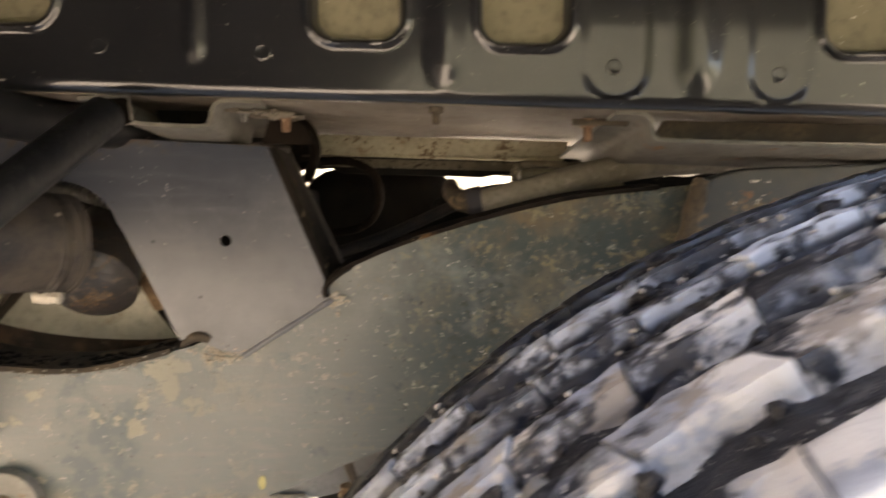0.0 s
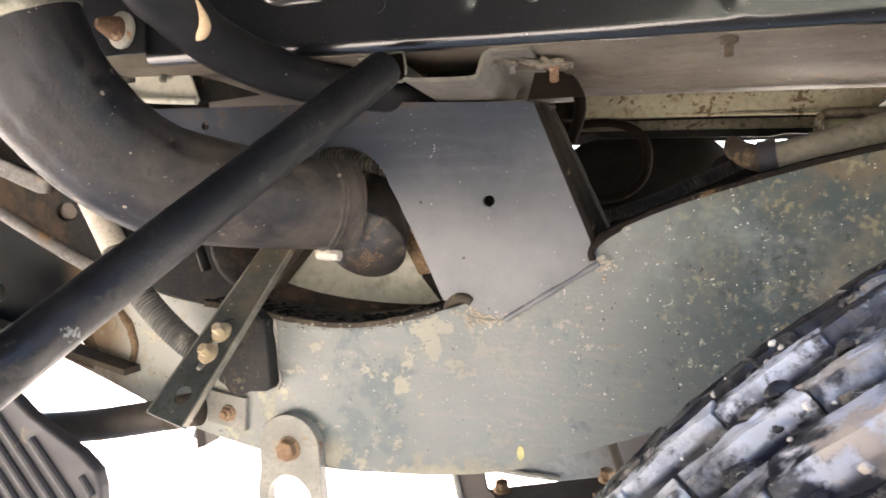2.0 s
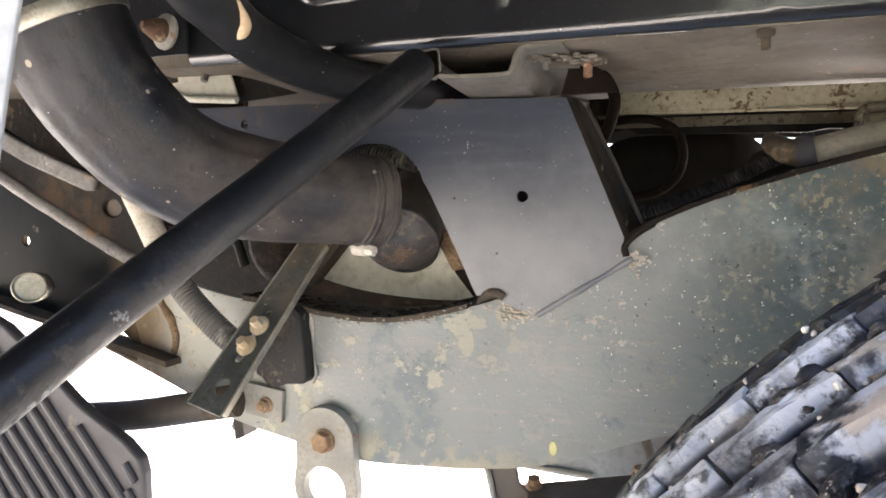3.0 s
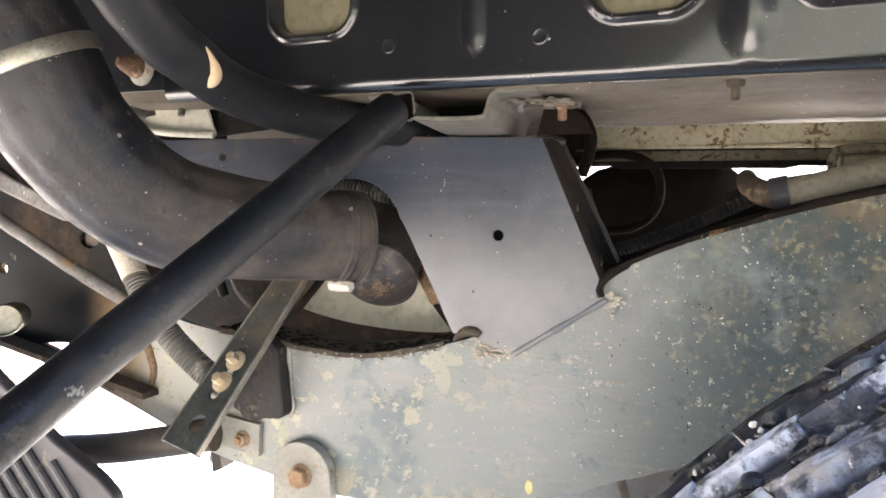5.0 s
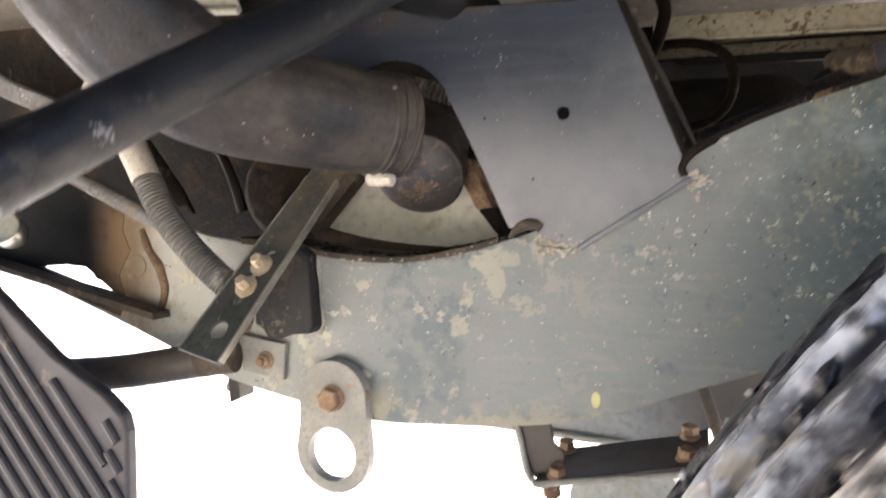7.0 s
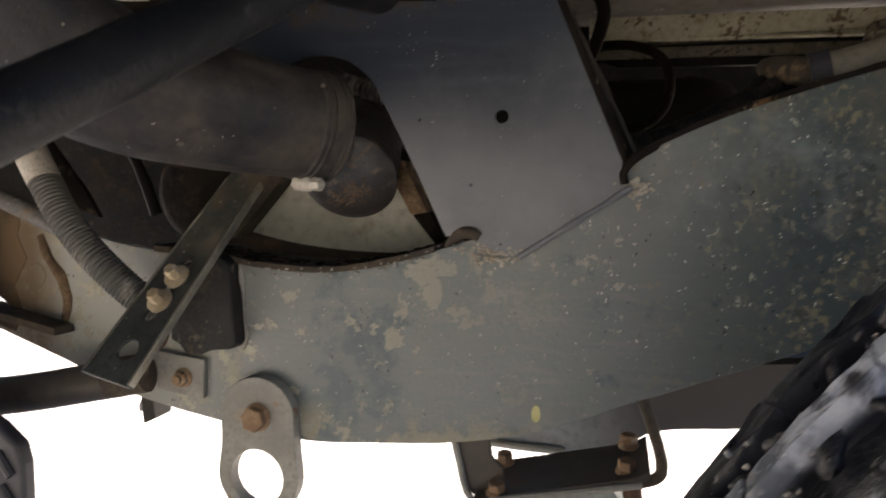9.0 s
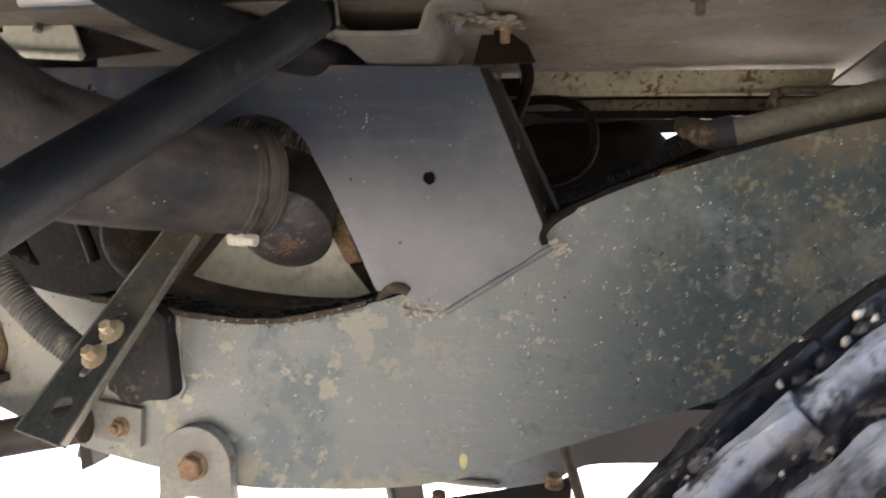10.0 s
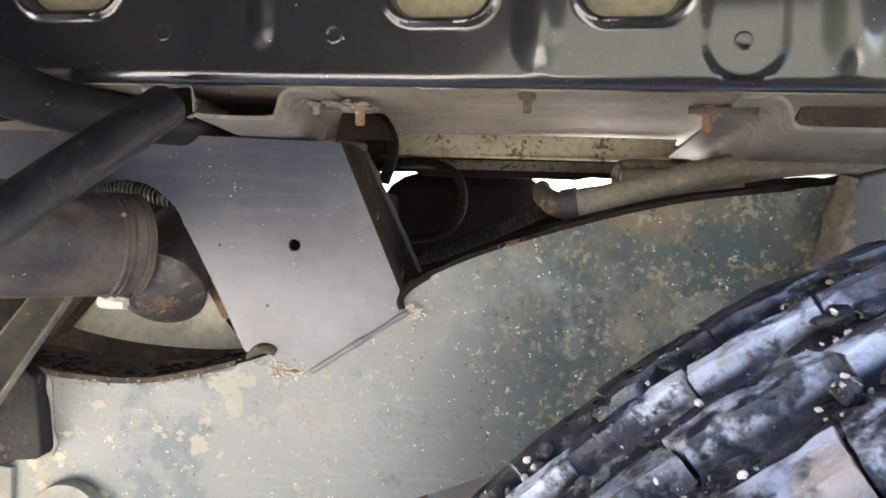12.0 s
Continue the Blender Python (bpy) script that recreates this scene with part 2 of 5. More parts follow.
    # Near-black base stands in for blocked light; the brown spots are grime.
    "dark": material("grimy_metal_shade_black", (0.005, 0.0048, 0.0045), (0.010, 0.009, 0.008), 0.6, 0, 15, (0.35, 0.7), (((0.040, 0.028, 0.019), 13, 0.53, 0.70, 0.85, 10.0), ((0.085, 0.064, 0.043), 60, 0.64, 0.72, 0.9, 9.0)), 0.4, 160, spec=0.12, bump_depth=0.002),
    "brown": material("muddy_brown_metal", (0.085, 0.064, 0.043), (0.045, 0.036, 0.027), 0.8, 0, 24, (0.35, 0.65), (((0.19, 0.14, 0.085), 40, 0.58, 0.72, 0.9, 8.0),), 0.5, 300),
    "inner": material("grey_inner_panel", (0.50, 0.49, 0.41), (0.37, 0.36, 0.30), 0.45, 0, 10, (0.35, 0.7), ((MUD, 22, 0.62, 0.78, 0.85, 8.0),), 0.15, 260),
    "pipe": material("dusty_grey_rubber_pipe", (0.225, 0.203, 0.160), (0.160, 0.143, 0.112), 0.6, 0, 20, (0.35, 0.7), (((0.36, 0.33, 0.28), 70, 0.6, 0.8, 0.9, 5.0),), 0.15, 260),
    "edge": material("grimy_dark_edge_with_rust", (0.008, 0.0072, 0.0066), (0.018, 0.014, 0.011), 0.7, 0, 30, (0.35, 0.65), (((0.11, 0.066, 0.034), 44, 0.60, 0.68, 0.9, 9.0), ((0.16, 0.13, 0.085), 110, 0.66, 0.71, 0.9, 8.0)), 0.5, 240, spec=0.06),
    "conduit": material("dusty_corrugated_plastic", (0.050, 0.050, 0.047), (0.105, 0.100, 0.087), 0.42, 0, 14, (0.35, 0.7), (((0.30, 0.28, 0.24), 40, 0.6, 0.8, 0.9, 6.0),), 0.15, 260),
    "white": material("off_white_plastic", (0.50, 0.46, 0.39), (0.36, 0.33, 0.27), 0.5, 0, 40, (0.4, 0.7), ((TAN, 60, 0.62, 0.72, 0.8, 6.0),), 0.1, 300),
    "chalk": material("yellow_chalk_mark", (0.66, 0.62, 0.30), (0.55, 0.5, 0.22), 0.9, 0, 120, (0.4, 0.6), (), 0.2, 600),
    "tanpaint": material("tan_paint_smear", (0.46, 0.35, 0.23), (0.36, 0.26, 0.16), 0.7, 0, 60, (0.4, 0.6), (), 0.1, 400),
    "khaki": material("dusty_khaki_panel", (0.20, 0.182, 0.122), (0.15, 0.136, 0.09), 0.5, 0, 12, (0.35, 0.7), ((DUST, 200, 0.74, 0.77, 0.9, 3.0),), 0.1, 260),
    "steel": material("bare_stainless_band", (0.33, 0.315, 0.27), (0.22, 0.205, 0.17), 0.4, 0.8, 50, (0.35, 0.7), ((MUD, 60, 0.58, 0.7, 0.8, 6.0),), 0.1, 400),
    "block": material("ribbed_black_plastic", (0.028, 0.028, 0.034), (0.044, 0.043, 0.048), 0.5, 0, 16, (0.35, 0.7), (((0.16, 0.14, 0.11), 30, 0.66, 0.8, 0.85, 7.0),), 0.15, 260),
    "greybar": material("faded_grey_paint", (0.30, 0.315, 0.325), (0.22, 0.232, 0.24), 0.5, 0, 14, (0.35, 0.7), (((0.25, 0.20, 0.14), 40, 0.62, 0.74, 0.85, 8.0), ((0.135, 0.122, 0.115), 8, -0.2, 0.3, 0.6, 6.0, "X", -0.17, -0.06)), 0.1, 240),
    # The two Z spots paint a pale sky sheen on the block tops.
    "tyre": material("worn_rubber_sky_sheen", (0.016, 0.018, 0.024), (0.034, 0.036, 0.044), 0.36, 0, 40, (0.46, 0.60), (((0.16, 0.175, 0.20), 14, 0.38, 0.50, 0.26, 9.0, "Z", 0.4650, 0.4680), ((0.55, 0.59, 0.64), 18, 0.40, 0.52, 0.28, 9.0, "Z", 0.4656, 0.4684), ((0.32, 0.295, 0.25), 30, 0.57, 0.66, 0.85, 8.0), ((0.017, 0.021, 0.031), 30, 0.52, 0.58, 0.35, 9.0), ((0.022, 0.024, 0.030), 80, 0.545, 0.65, 0.4, 10.0), ((0.60, 0.57, 0.52), 300, 0.70, 0.73, 0.9, 3.0)), 0.5, 85, 0.1, per_object=0.15, spec=1.0, bump_depth=0.003),
    "rustdark": material("rust_stained_black_casting", (0.014, 0.011, 0.009), (0.030, 0.022, 0.016), 0.7, 0, 18, (0.35, 0.65), (((0.085, 0.052, 0.031), 14, 0.50, 0.66, 0.85, 11.0), ((0.13, 0.098, 0.066), 46, 0.60, 0.70, 0.9, 10.0), ((0.006, 0.006, 0.006), 24, 0.60, 0.70, 0.6, 9.0)), 0.5, 180, spec=0.15, bump_depth=0.002),
    # The bluish Z spot is painted sky sheen; the later tan spots are mud.
    "mudtyre": material("mud_streaked_rubber_sky_sheen", (0.018, 0.021, 0.030), (0.036, 0.040, 0.052), 0.34, 0, 40, (0.46, 0.60), (((0.42, 0.45, 0.50), 22, 0.40, 0.50, 0.28, 10.0, "Z", 0.4640, 0.4670), ((0.72, 0.69, 0.64), 26, 0.49, 0.55, 0.8, 11.0), ((0.38, 0.33, 0.275), 44, 0.57, 0.64, 0.85, 9.0), ((0.016, 0.019, 0.027), 24, 0.52, 0.58, 0.35, 10.0), ((0.66, 0.62, 0.56), 260, 0.69, 0.73, 0.9, 3.0)), 0.5, 85, 0.1, per_object=0.15, spec=1.0, bump_depth=0.003),
    "shoulder": material("glossy_black_shoulder_rubber", (0.009, 0.010, 0.014), (0.020, 0.022, 0.029), 0.30, 0, 40, (0.42, 0.62), (((0.16, 0.155, 0.15), 24, 0.58, 0.68, 0.8, 9.0), ((0.50, 0.47, 0.42), 260, 0.70, 0.74, 0.9, 3.0)), 0.6, 85, 0.1, per_object=0.15, spec=0.7, bump_depth=0.003),
    "mud": material("gritty_black_rubber", (0.010, 0.010, 0.013), (0.028, 0.028, 0.032), 0.42, 0, 60, (0.35, 0.65), (((0.30, 0.285, 0.25), 24, 0.56, 0.64, 0.85, 9.0), ((0.16, 0.155, 0.15), 70, 0.60, 0.70, 0.85, 8.0), ((0.60, 0.57, 0.50), 460, 0.66, 0.70, 0.9, 3.0)), 0.9, 160, spec=0.5, bump_depth=0.004),
    "stone": material("pale_gravel", (0.74, 0.71, 0.66), (0.55, 0.50, 0.43), 0.7, 0, 150, (0.4, 0.6), (), 0.2, 500),
    "ground": material("sunlit_concrete_and_grass", (0.55, 0.52, 0.47), (0.48, 0.45, 0.40), 0.9, 0, 1.2, (0.35, 0.7), (((0.4, 0.37, 0.32), 5.0, 0.55, 0.75, 0.9, 8.0), ((0.055, 0.075, 0.03), 9.0, -0.3, -0.1, 0.9, 6.0, "Y", -4.0, -5.5)), 0.3, 60),
    "cab": material("white_cab_paint", (0.55, 0.56, 0.56), (0.5, 0.5, 0.49), 0.4, 0, 3, (0.4, 0.7), (), 0.05, 60),
    # Matt near-black that holds the deep shade behind rail and floor in its colour.
    "shade_black": material("matt_shade_black", (0.016, 0.0155, 0.0155), (0.028, 0.025, 0.023), 0.85, 0, 14, (0.35, 0.7), (((0.035, 0.027, 0.02), 22, 0.60, 0.78, 0.9, 7.0),), 0.2, 240, spec=0.05),
    # Black for the added unseen pieces that block light.
    "blocker": material("black_light_blocker", (0.013, 0.013, 0.013), (0.020, 0.019, 0.018), 0.8, 0, 6, (0.4, 0.7), (), 0.2, 120),
    "blackrust": material("black_paint_with_rust", (0.004, 0.0045, 0.006), (0.008, 0.0085, 0.010), 0.35, 0, 10, (0.4, 0.65), (((0.085, 0.053, 0.031), 12, 0.60, 0.74, 0.85, 9.0), ((0.16, 0.11, 0.065), 12, 0.34, 0.60, 0.85, 10.0, "X", -0.715, -0.655), ((0.16, 0.13, 0.09), 40, 0.68, 0.76, 0.9, 8.0)), 0.1, 60, spec=0.07),
    "arm": material("dusty_dark_brown_paint", (0.040, 0.036, 0.033), (0.070, 0.058, 0.048), 0.5, 0, 16, (0.35, 0.7), (((0.16, 0.10, 0.06), 20, 0.56, 0.72, 0.85, 8.0),), 0.25, 220),
    "rubber": material("clean_black_rubber", (0.007, 0.0075, 0.0085), (0.015, 0.015, 0.016), 0.45, 0, 9, (0.32, 0.68), (((0.035, 0.03, 0.026), 22, 0.60, 0.80, 0.75, 8.0), ((0.25, 0.23, 0.20), 300, 0.77, 0.80, 0.9, 2.0)), 0.3, 120, spec=0.15, bump_depth=0.0012),
    "flake": material("flaking_pale_grey_paint", (0.17, 0.165, 0.155), (0.10, 0.095, 0.088), 0.55, 0, 26, (0.35, 0.65), (((0.20, 0.13, 0.08), 24, 0.58, 0.70, 0.85, 8.0), ((0.36, 0.34, 0.31), 70, 0.62, 0.70, 0.7, 6.0)), 0.35, 200),
    "boltrust": material("tan_rusty_bolt", (0.36, 0.235, 0.14), (0.22, 0.135, 0.08), 0.8, 0.05, 70, (0.35, 0.65), (((0.42, 0.32, 0.22), 110, 0.55, 0.7, 0.9, 6.0),), 0.4, 500),
    "mount": material("dirty_black_rubber_block", (0.012, 0.012, 0.013), (0.024, 0.022, 0.020), 0.6, 0, 24, (0.35, 0.7), (((0.075, 0.058, 0.042), 26, 0.49, 0.62, 0.85, 10.0), ((0.12, 0.10, 0.075), 90, 0.60, 0.67, 0.85, 9.0)), 0.5, 140, spec=0.25, bump_depth=0.002),
    "rib": material("mud_stained_rusty_rib", (0.20, 0.135, 0.080), (0.10, 0.066, 0.042), 0.85, 0, 50, (0.4, 0.6), (((0.03, 0.026, 0.022), 60, 0.58, 0.66, 0.8, 8.0), ((0.30, 0.23, 0.15), 90, 0.60, 0.68, 0.9, 8.0)), 0.6, 240, spec=0.2),
    "neck": material("grimy_satin_black_neck", (0.022, 0.021, 0.022), (0.040, 0.037, 0.036), 0.36, 0, 20, (0.35, 0.7), (((0.12, 0.095, 0.068), 70, 0.56, 0.66, 0.9, 11.0), ((0.065, 0.054, 0.045), 24, 0.52, 0.70, 0.8, 9.0)), 0.5, 200, spec=0.5),
    "crust": material("tan_dirt_crust", (0.44, 0.40, 0.325), (0.30, 0.26, 0.20), 0.9, 0, 90, (0.4, 0.6), (), 0.4, 500),
    "palewall": material("pale_reflection_wall", (0.46, 0.47, 0.38), (0.33, 0.34, 0.265), 0.9, 0, 3, (0.4, 0.6), (((0.22, 0.23, 0.17), 5, 0.55, 0.75, 0.9, 7.0),), 0.3, 30),
    "darkwall": material("dark_green_reflection_wall", (0.12, 0.135, 0.085), (0.19, 0.20, 0.14), 0.9, 0, 3, (0.4, 0.6), (), 0.3, 30),
    "darkbrown": material("dark_brown_grime", (0.005, 0.0036, 0.0027), (0.009, 0.0062, 0.0045), 0.7, 0, 30, (0.35, 0.65), (((0.028, 0.020, 0.014), 60, 0.60, 0.70, 0.85, 9.0),), 0.3, 260, spec=0.05),
    "chipped": material("chipped_taupe_paint", (0.125, 0.108, 0.075), (0.080, 0.068, 0.047), 0.5, 0, 24, (0.4, 0.7), (((0.035, 0.024, 0.015), 150, 0.555, 0.61, 0.9, 7.0), ((0.20, 0.175, 0.125), 60, 0.62, 0.72, 0.8, 6.0)), 0.3, 260),
    "cast": material("cast_grey_alloy", (0.351, 0.37, 0.351), (0.26, 0.273, 0.26), 0.5, 0.3, 30, (0.35, 0.65), ((MUD, 40, 0.6, 0.75, 0.85, 7.0),), 0.4, 300),
}


# ---- mesh helpers ----
from mathutils import geometry


def thing(name, at, label, category, group="", kind=""):
    ob = new(name)
    ob.location = at
    ob.empty_display_size = 0.02
    ob["base"] = tuple(at)
    return tagged(ob, label, category, group, kind)


def part(name, bm, mat, parent=None, label="", bevel=0.0, smooth=True, segs=2):
    me = bpy.data.meshes.new(name)
    bmesh.ops.recalc_face_normals(bm, faces=bm.faces)
    bm.to_mesh(me)
    bm.free()
    me.materials.append(M[mat])
    smooth = smooth and not bevel
    for p in me.polygons:
        p.use_smooth = smooth
    ob = new(name, me)
    if parent is not None:
        ob.parent = parent
        top = parent
        while top.parent is not None:
            top = top.parent
        if parent is top:
            ob.matrix_parent_inverse = Matrix.Translation(top.location).inverted()
    if smooth:
        me.set_sharp_from_angle(angle=radians(35))
    if bevel:
        b = ob.modifiers.new("bevel", "BEVEL")
        b.width, b.segments, b.limit_method, b.angle_limit = bevel, segs, "ANGLE", radians(35)
    return tagged(ob, label)


def curve_through(pts, step=6, closed=False):
    """Points of a smooth curve through pts."""
    v = [Vector(p) for p in pts]
    n, out = len(v), []
    for i in range(n if closed else n - 1):
        a = v[(i - 1) % n] if closed or i > 0 else v[0] * 2 - v[1]
        b, c = v[i], v[(i + 1) % n]
        d = v[(i + 2) % n] if closed or i + 2 < n else v[-1] * 2 - v[-2]
        for k in range(step):
            t = k / step
            out.append(0.5 * (2 * b + (c - a) * t + (2 * a - 5 * b + 4 * c - d) * t * t + (3 * b - a - 3 * c + d) * t ** 3))
    if not closed:
        out.append(v[-1])
    return out


def tube(pts, radius, seg=28, caps=True, wobble=0.0, ridges=0.0):
    """A tube along pts; radius: a number or a function of 0..1 along it."""
    bm = bmesh.new()
    rings, up = [], Vector((0.13, 0.21, 0.97))
    pts = [Vector(p) for p in pts]
    for i, p in enumerate(pts):
        d = (pts[min(i + 1, len(pts) - 1)] - pts[max(i - 1, 0)]).normalized()
        a = (up - d * up.dot(d)).normalized()
        up = a
        b = d.cross(a)
        r = radius(i / (len(pts) - 1)) if callable(radius) else radius
        ring = []
        for k in range(seg):
            w = 2 * math.pi * k / seg
            q = p + (a * math.cos(w) + b * math.sin(w)) * (r + ridges * noise.noise(Vector((math.cos(w) * 4, math.sin(w) * 4, i * 0.012))))
            if wobble:
                q += (q - p).normalized() * wobble * noise.noise(q * 60)
            ring.append(bm.verts.new(q))
        rings.append(ring)
    for r0, r1 in zip(rings, rings[1:]):
        for k in range(seg):
            bm.faces.new((r0[k], r0[(k + 1) % seg], r1[(k + 1) % seg], r1[k]))
    if caps:
        bm.faces.new(rings[0][::-1])
        bm.faces.new(rings[-1])
    return bm


def plate(outline, y0, y1, holes=(), fit_to=None):
    """A plate in the x-z plane from y0 (front) to y1, with holes through it. fit_to: (x, y, z) to place, from the flat coordinates."""
    bm = bmesh.new()
    loops = [[Vector((p[0], p[1], 0)) for p in loop] for loop in (outline, *holes)]
    vs = [bm.verts.new((p.x, y0, p.y)) for loop in loops for p in loop]
    for tri in geometry.tessellate_polygon(loops):
        bm.faces.new([vs[k] for k in tri])
    got = bmesh.ops.extrude_face_region(bm, geom=bm.faces[:])
    for e in got["geom"]:
        if isinstance(e, bmesh.types.BMVert):
            e.co.y = y1
    if fit_to:
        for v in bm.verts:
            v.co = Vector(fit_to(v.co))
    return bm


def ring2(cx, cz, r, n=20, sx=1.0, sz=1.0, turn=0.0):
    out = []
    for k in range(n):
        a, b = math.cos(2 * math.pi * k / n) * r * sx, math.sin(2 * math.pi * k / n) * r * sz
        out.append((cx + a * math.cos(turn) - b * math.sin(turn), cz + a * math.sin(turn) + b * math.cos(turn)))
    return out


def round_rect(x0, z0, x1, z1, r, n=6):
    out = []
    for cx, cz, a0 in ((x1 - r, z1 - r, 0), (x0 + r, z1 - r, 90), (x0 + r, z0 + r, 180), (x1 - r, z0 + r, 270)):
        for k in range(n + 1):
            a = radians(a0 + 90 * k / n)
            out.append((cx + r * math.cos(a), cz + r * math.sin(a)))
    return out


def box(x0, y0, z0, x1, y1, z1):
    bm = bmesh.new()
    bmesh.ops.create_cube(bm, size=1)
    for v in bm.verts:
        v.co = Vector(((x0 + x1) / 2 + v.co.x * (x1 - x0), (y0 + y1) / 2 + v.co.y * (y1 - y0), (z0 + z1) / 2 + v.co.z * (z1 - z0)))
    return bm


def lathe(profile, at, axis, seg=24):
    """Profile of (distance along the axis, radius), turned about the axis through at."""
    d = Vector(axis).normalized()
    a = d.orthogonal().normalized()
    b = d.cross(a)
    bm = bmesh.new()
    rings = []
    for s, r in profile:
        rings.append([bm.verts.new(Vector(at) + d * s + (a * math.cos(2 * math.pi * k / seg) + b * math.sin(2 * math.pi * k / seg)) * max(r, 1e-5)) for k in range(seg)])
    for r0, r1 in zip(rings, rings[1:]):
        for k in range(seg):
            bm.faces.new((r0[k], r0[(k + 1) % seg], r1[(k + 1) % seg], r1[k]))
    bm.faces.new(rings[0][::-1])
    bm.faces.new(rings[-1])
    return bm


def bolt(parent, at, axis, size=0.013, head=0.008, mat="zinc", shank=0.0, flange=1.35, label=""):
    """A hexagon bolt head with its flange, the axis pointing out of the surface at which it sits."""
    d = Vector(axis).normalized()
    base = part("bolt", lathe([(-0.001, size * flange / 2 * 1.0), (0.0015, size * flange / 2), (0.003, size * 0.56)], at, axis, 24), mat, parent, label)
    part("bolt_head", lathe([(0.002, size * 0.56), (head - 0.001, size * 0.56), (head, size * 0.48)], at, axis, 6), mat, base, smooth=False)
    if shank:
        part("bolt_end", lathe([(head - 0.001, size * 0.3), (head + shank * 0.9, size * 0.3), (head + shank, size * 0.22)], at, axis, 12), mat, base)


def smooth_loop(pts, step=5):
    return [(p.x, p.y) for p in curve_through([(x, z, 0) for x, z in pts], step)]


def crumbs(name, places, mat, parent, label, rough_):
    """Many small ragged stones in one mesh: places of (matrix, radius)."""
    seed_ball = bmesh.new()
    bmesh.ops.create_icosphere(seed_ball, subdivisions=2, radius=1)
    ball = [v.co.copy() for v in seed_ball.verts]
    faces = [[v.index for v in f.verts] for f in seed_ball.faces]
    seed_ball.free()
    vs, fs = [], []
    for k, (m, r) in enumerate(places):
        base = len(vs)
        for c in ball:
            vs.append(m @ (c * r * (1 + rough_ * noise.noise(c * 1.3 + Vector((k * 5.1, 0, 0))))))
        fs += [[base + q for q in f] for f in faces]
    me = bpy.data.meshes.new(name)
    me.from_pydata(vs, [], fs)
    me.materials.append(M[mat])
    for p in me.polygons:
        p.use_smooth = True
    ob = new(name, me)
    ob.parent = parent
    ob.matrix_parent_inverse = Matrix.Translation(parent.location).inverted()
    return tagged(ob, label, kind="stuff")


# ---- ground ----
bm = bmesh.new()
bmesh.ops.create_grid(bm, x_segments=40, y_segments=40, size=1500)
for v in bm.verts:
    v.co.z = GROUND
tagged(part("ground", bm, "ground"), "pale sunlit concrete ground under and around the truck", "ground", kind="structure")

# ---- chassis rail ----
RY = 0.645
bottom = [(0.75, 0.66), (0.5, 0.64), (0.3, 0.60), (0.12, 0.535), (0.005, 0.486), (-0.095, 0.446), (-0.171, 0.415), (-0.24, 0.400), (-0.30, 0.394), (-0.37, 0.390), (-0.45, 0.400), (-0.54, 0.417), (-0.61, 0.443), (-0.69, 0.470), (-0.78, 0.498), (-0.95, 0.55)]
top = [(-0.95, 0.735), (-0.84, 0.678), (-0.747, 0.634), (-0.66, 0.594), (-0.58, 0.562), (-0.51, 0.549), (-0.45, 0.545), (-0.41, 0.538), (-0.354, 0.535), (-0.302, 0.541), (-0.253, 0.554), (-0.215, 0.567), (-0.16, 0.592), (-0.112, 0.618), (-0.097, 0.629), (-0.046, 0.652), (0.022, 0.674), (0.083, 0.690), (0.13, 0.699), (0.193, 0.706), (0.3, 0.718), (0.5, 0.735), (0.75, 0.75)]
rail = thing("chassis_rail", (-0.3, RY, 0.39), "weathered grey painted steel chassis rail with tan mud spots", "chassis rail")
web_hole = [ring2(-0.845, 0.607, 0.007, 16), [(-0.784, 0.517), (-0.744, 0.5205), (-0.715, 0.519), (-0.690, 0.503), (-0.672, 0.492), (-0.728, 0.5015)]]
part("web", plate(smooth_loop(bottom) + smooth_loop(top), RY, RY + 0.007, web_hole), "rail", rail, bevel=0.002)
dark_out = [(-0.95, 0.552), (-0.84, 0.518), (-0.78, 0.502), (-0.69, 0.474), (-0.668, 0.468), (-0.660, 0.490), (-0.668, 0.512), (-0.652, 0.538), (-0.662, 0.560), (-0.655, 0.588), (-0.70, 0.610), (-0.747, 0.631), (-0.84, 0.675), (-0.95, 0.73)]
part("black_patch", plate(dark_out, RY - 0.0006, RY + 0.001, web_hole), "blackrust", rail, "black painted stretch with rust")
lip = [Vector((x, RY - 0.021, z + 0.002)) for x, z in smooth_loop([p for p in top if p[0] < -0.555], 6)]
part("seam", tube(curve_through([(-0.636, RY, 0.560), (-0.626, RY, 0.540), (-0.612, RY, 0.521), (-0.607, RY, 0.501), (-0.613, RY, 0.475)], 14), lambda t: 0.0034 + 0.0020 * math.sin(3.1 * t), 10, True, 0.0040), "rib", rail, "brown crusted weld seam")
part("plug", lathe([(-0.001, 0.011), (0.0008, 0.011), (0.0012, 0.0095)], (-0.642, RY, 0.523), (0, -1, 0), 24), "rail", rail)


def flange_strip(line, depth, t=0.004):
    """A flange that runs back from a line of (x, z) on the rail's face."""
    bm = bmesh.new()
    rows = []
    for x, z in line:
        u = 0.0012 * noise.noise(Vector((x * 70, 0.3, 1.7)))
        rows.append([bm.verts.new(c) for c in ((x, RY - 0.0035 + u, z - 0.001), (x, RY - 0.0025 + u, z + t + u), (x, RY + depth * 0.4, z + t + 0.001 + u), (x, RY + depth, z + t + 0.002), (x, RY + depth, z - 0.001))])
    for p, q in zip(rows, rows[1:]):
        for k in range(5):
            bm.faces.new((p[k], p[(k + 1) % 5], q[(k + 1) % 5], q[k]))
    bm.faces.new(rows[0])
    bm.faces.new(rows[-1][::-1])
    return bm


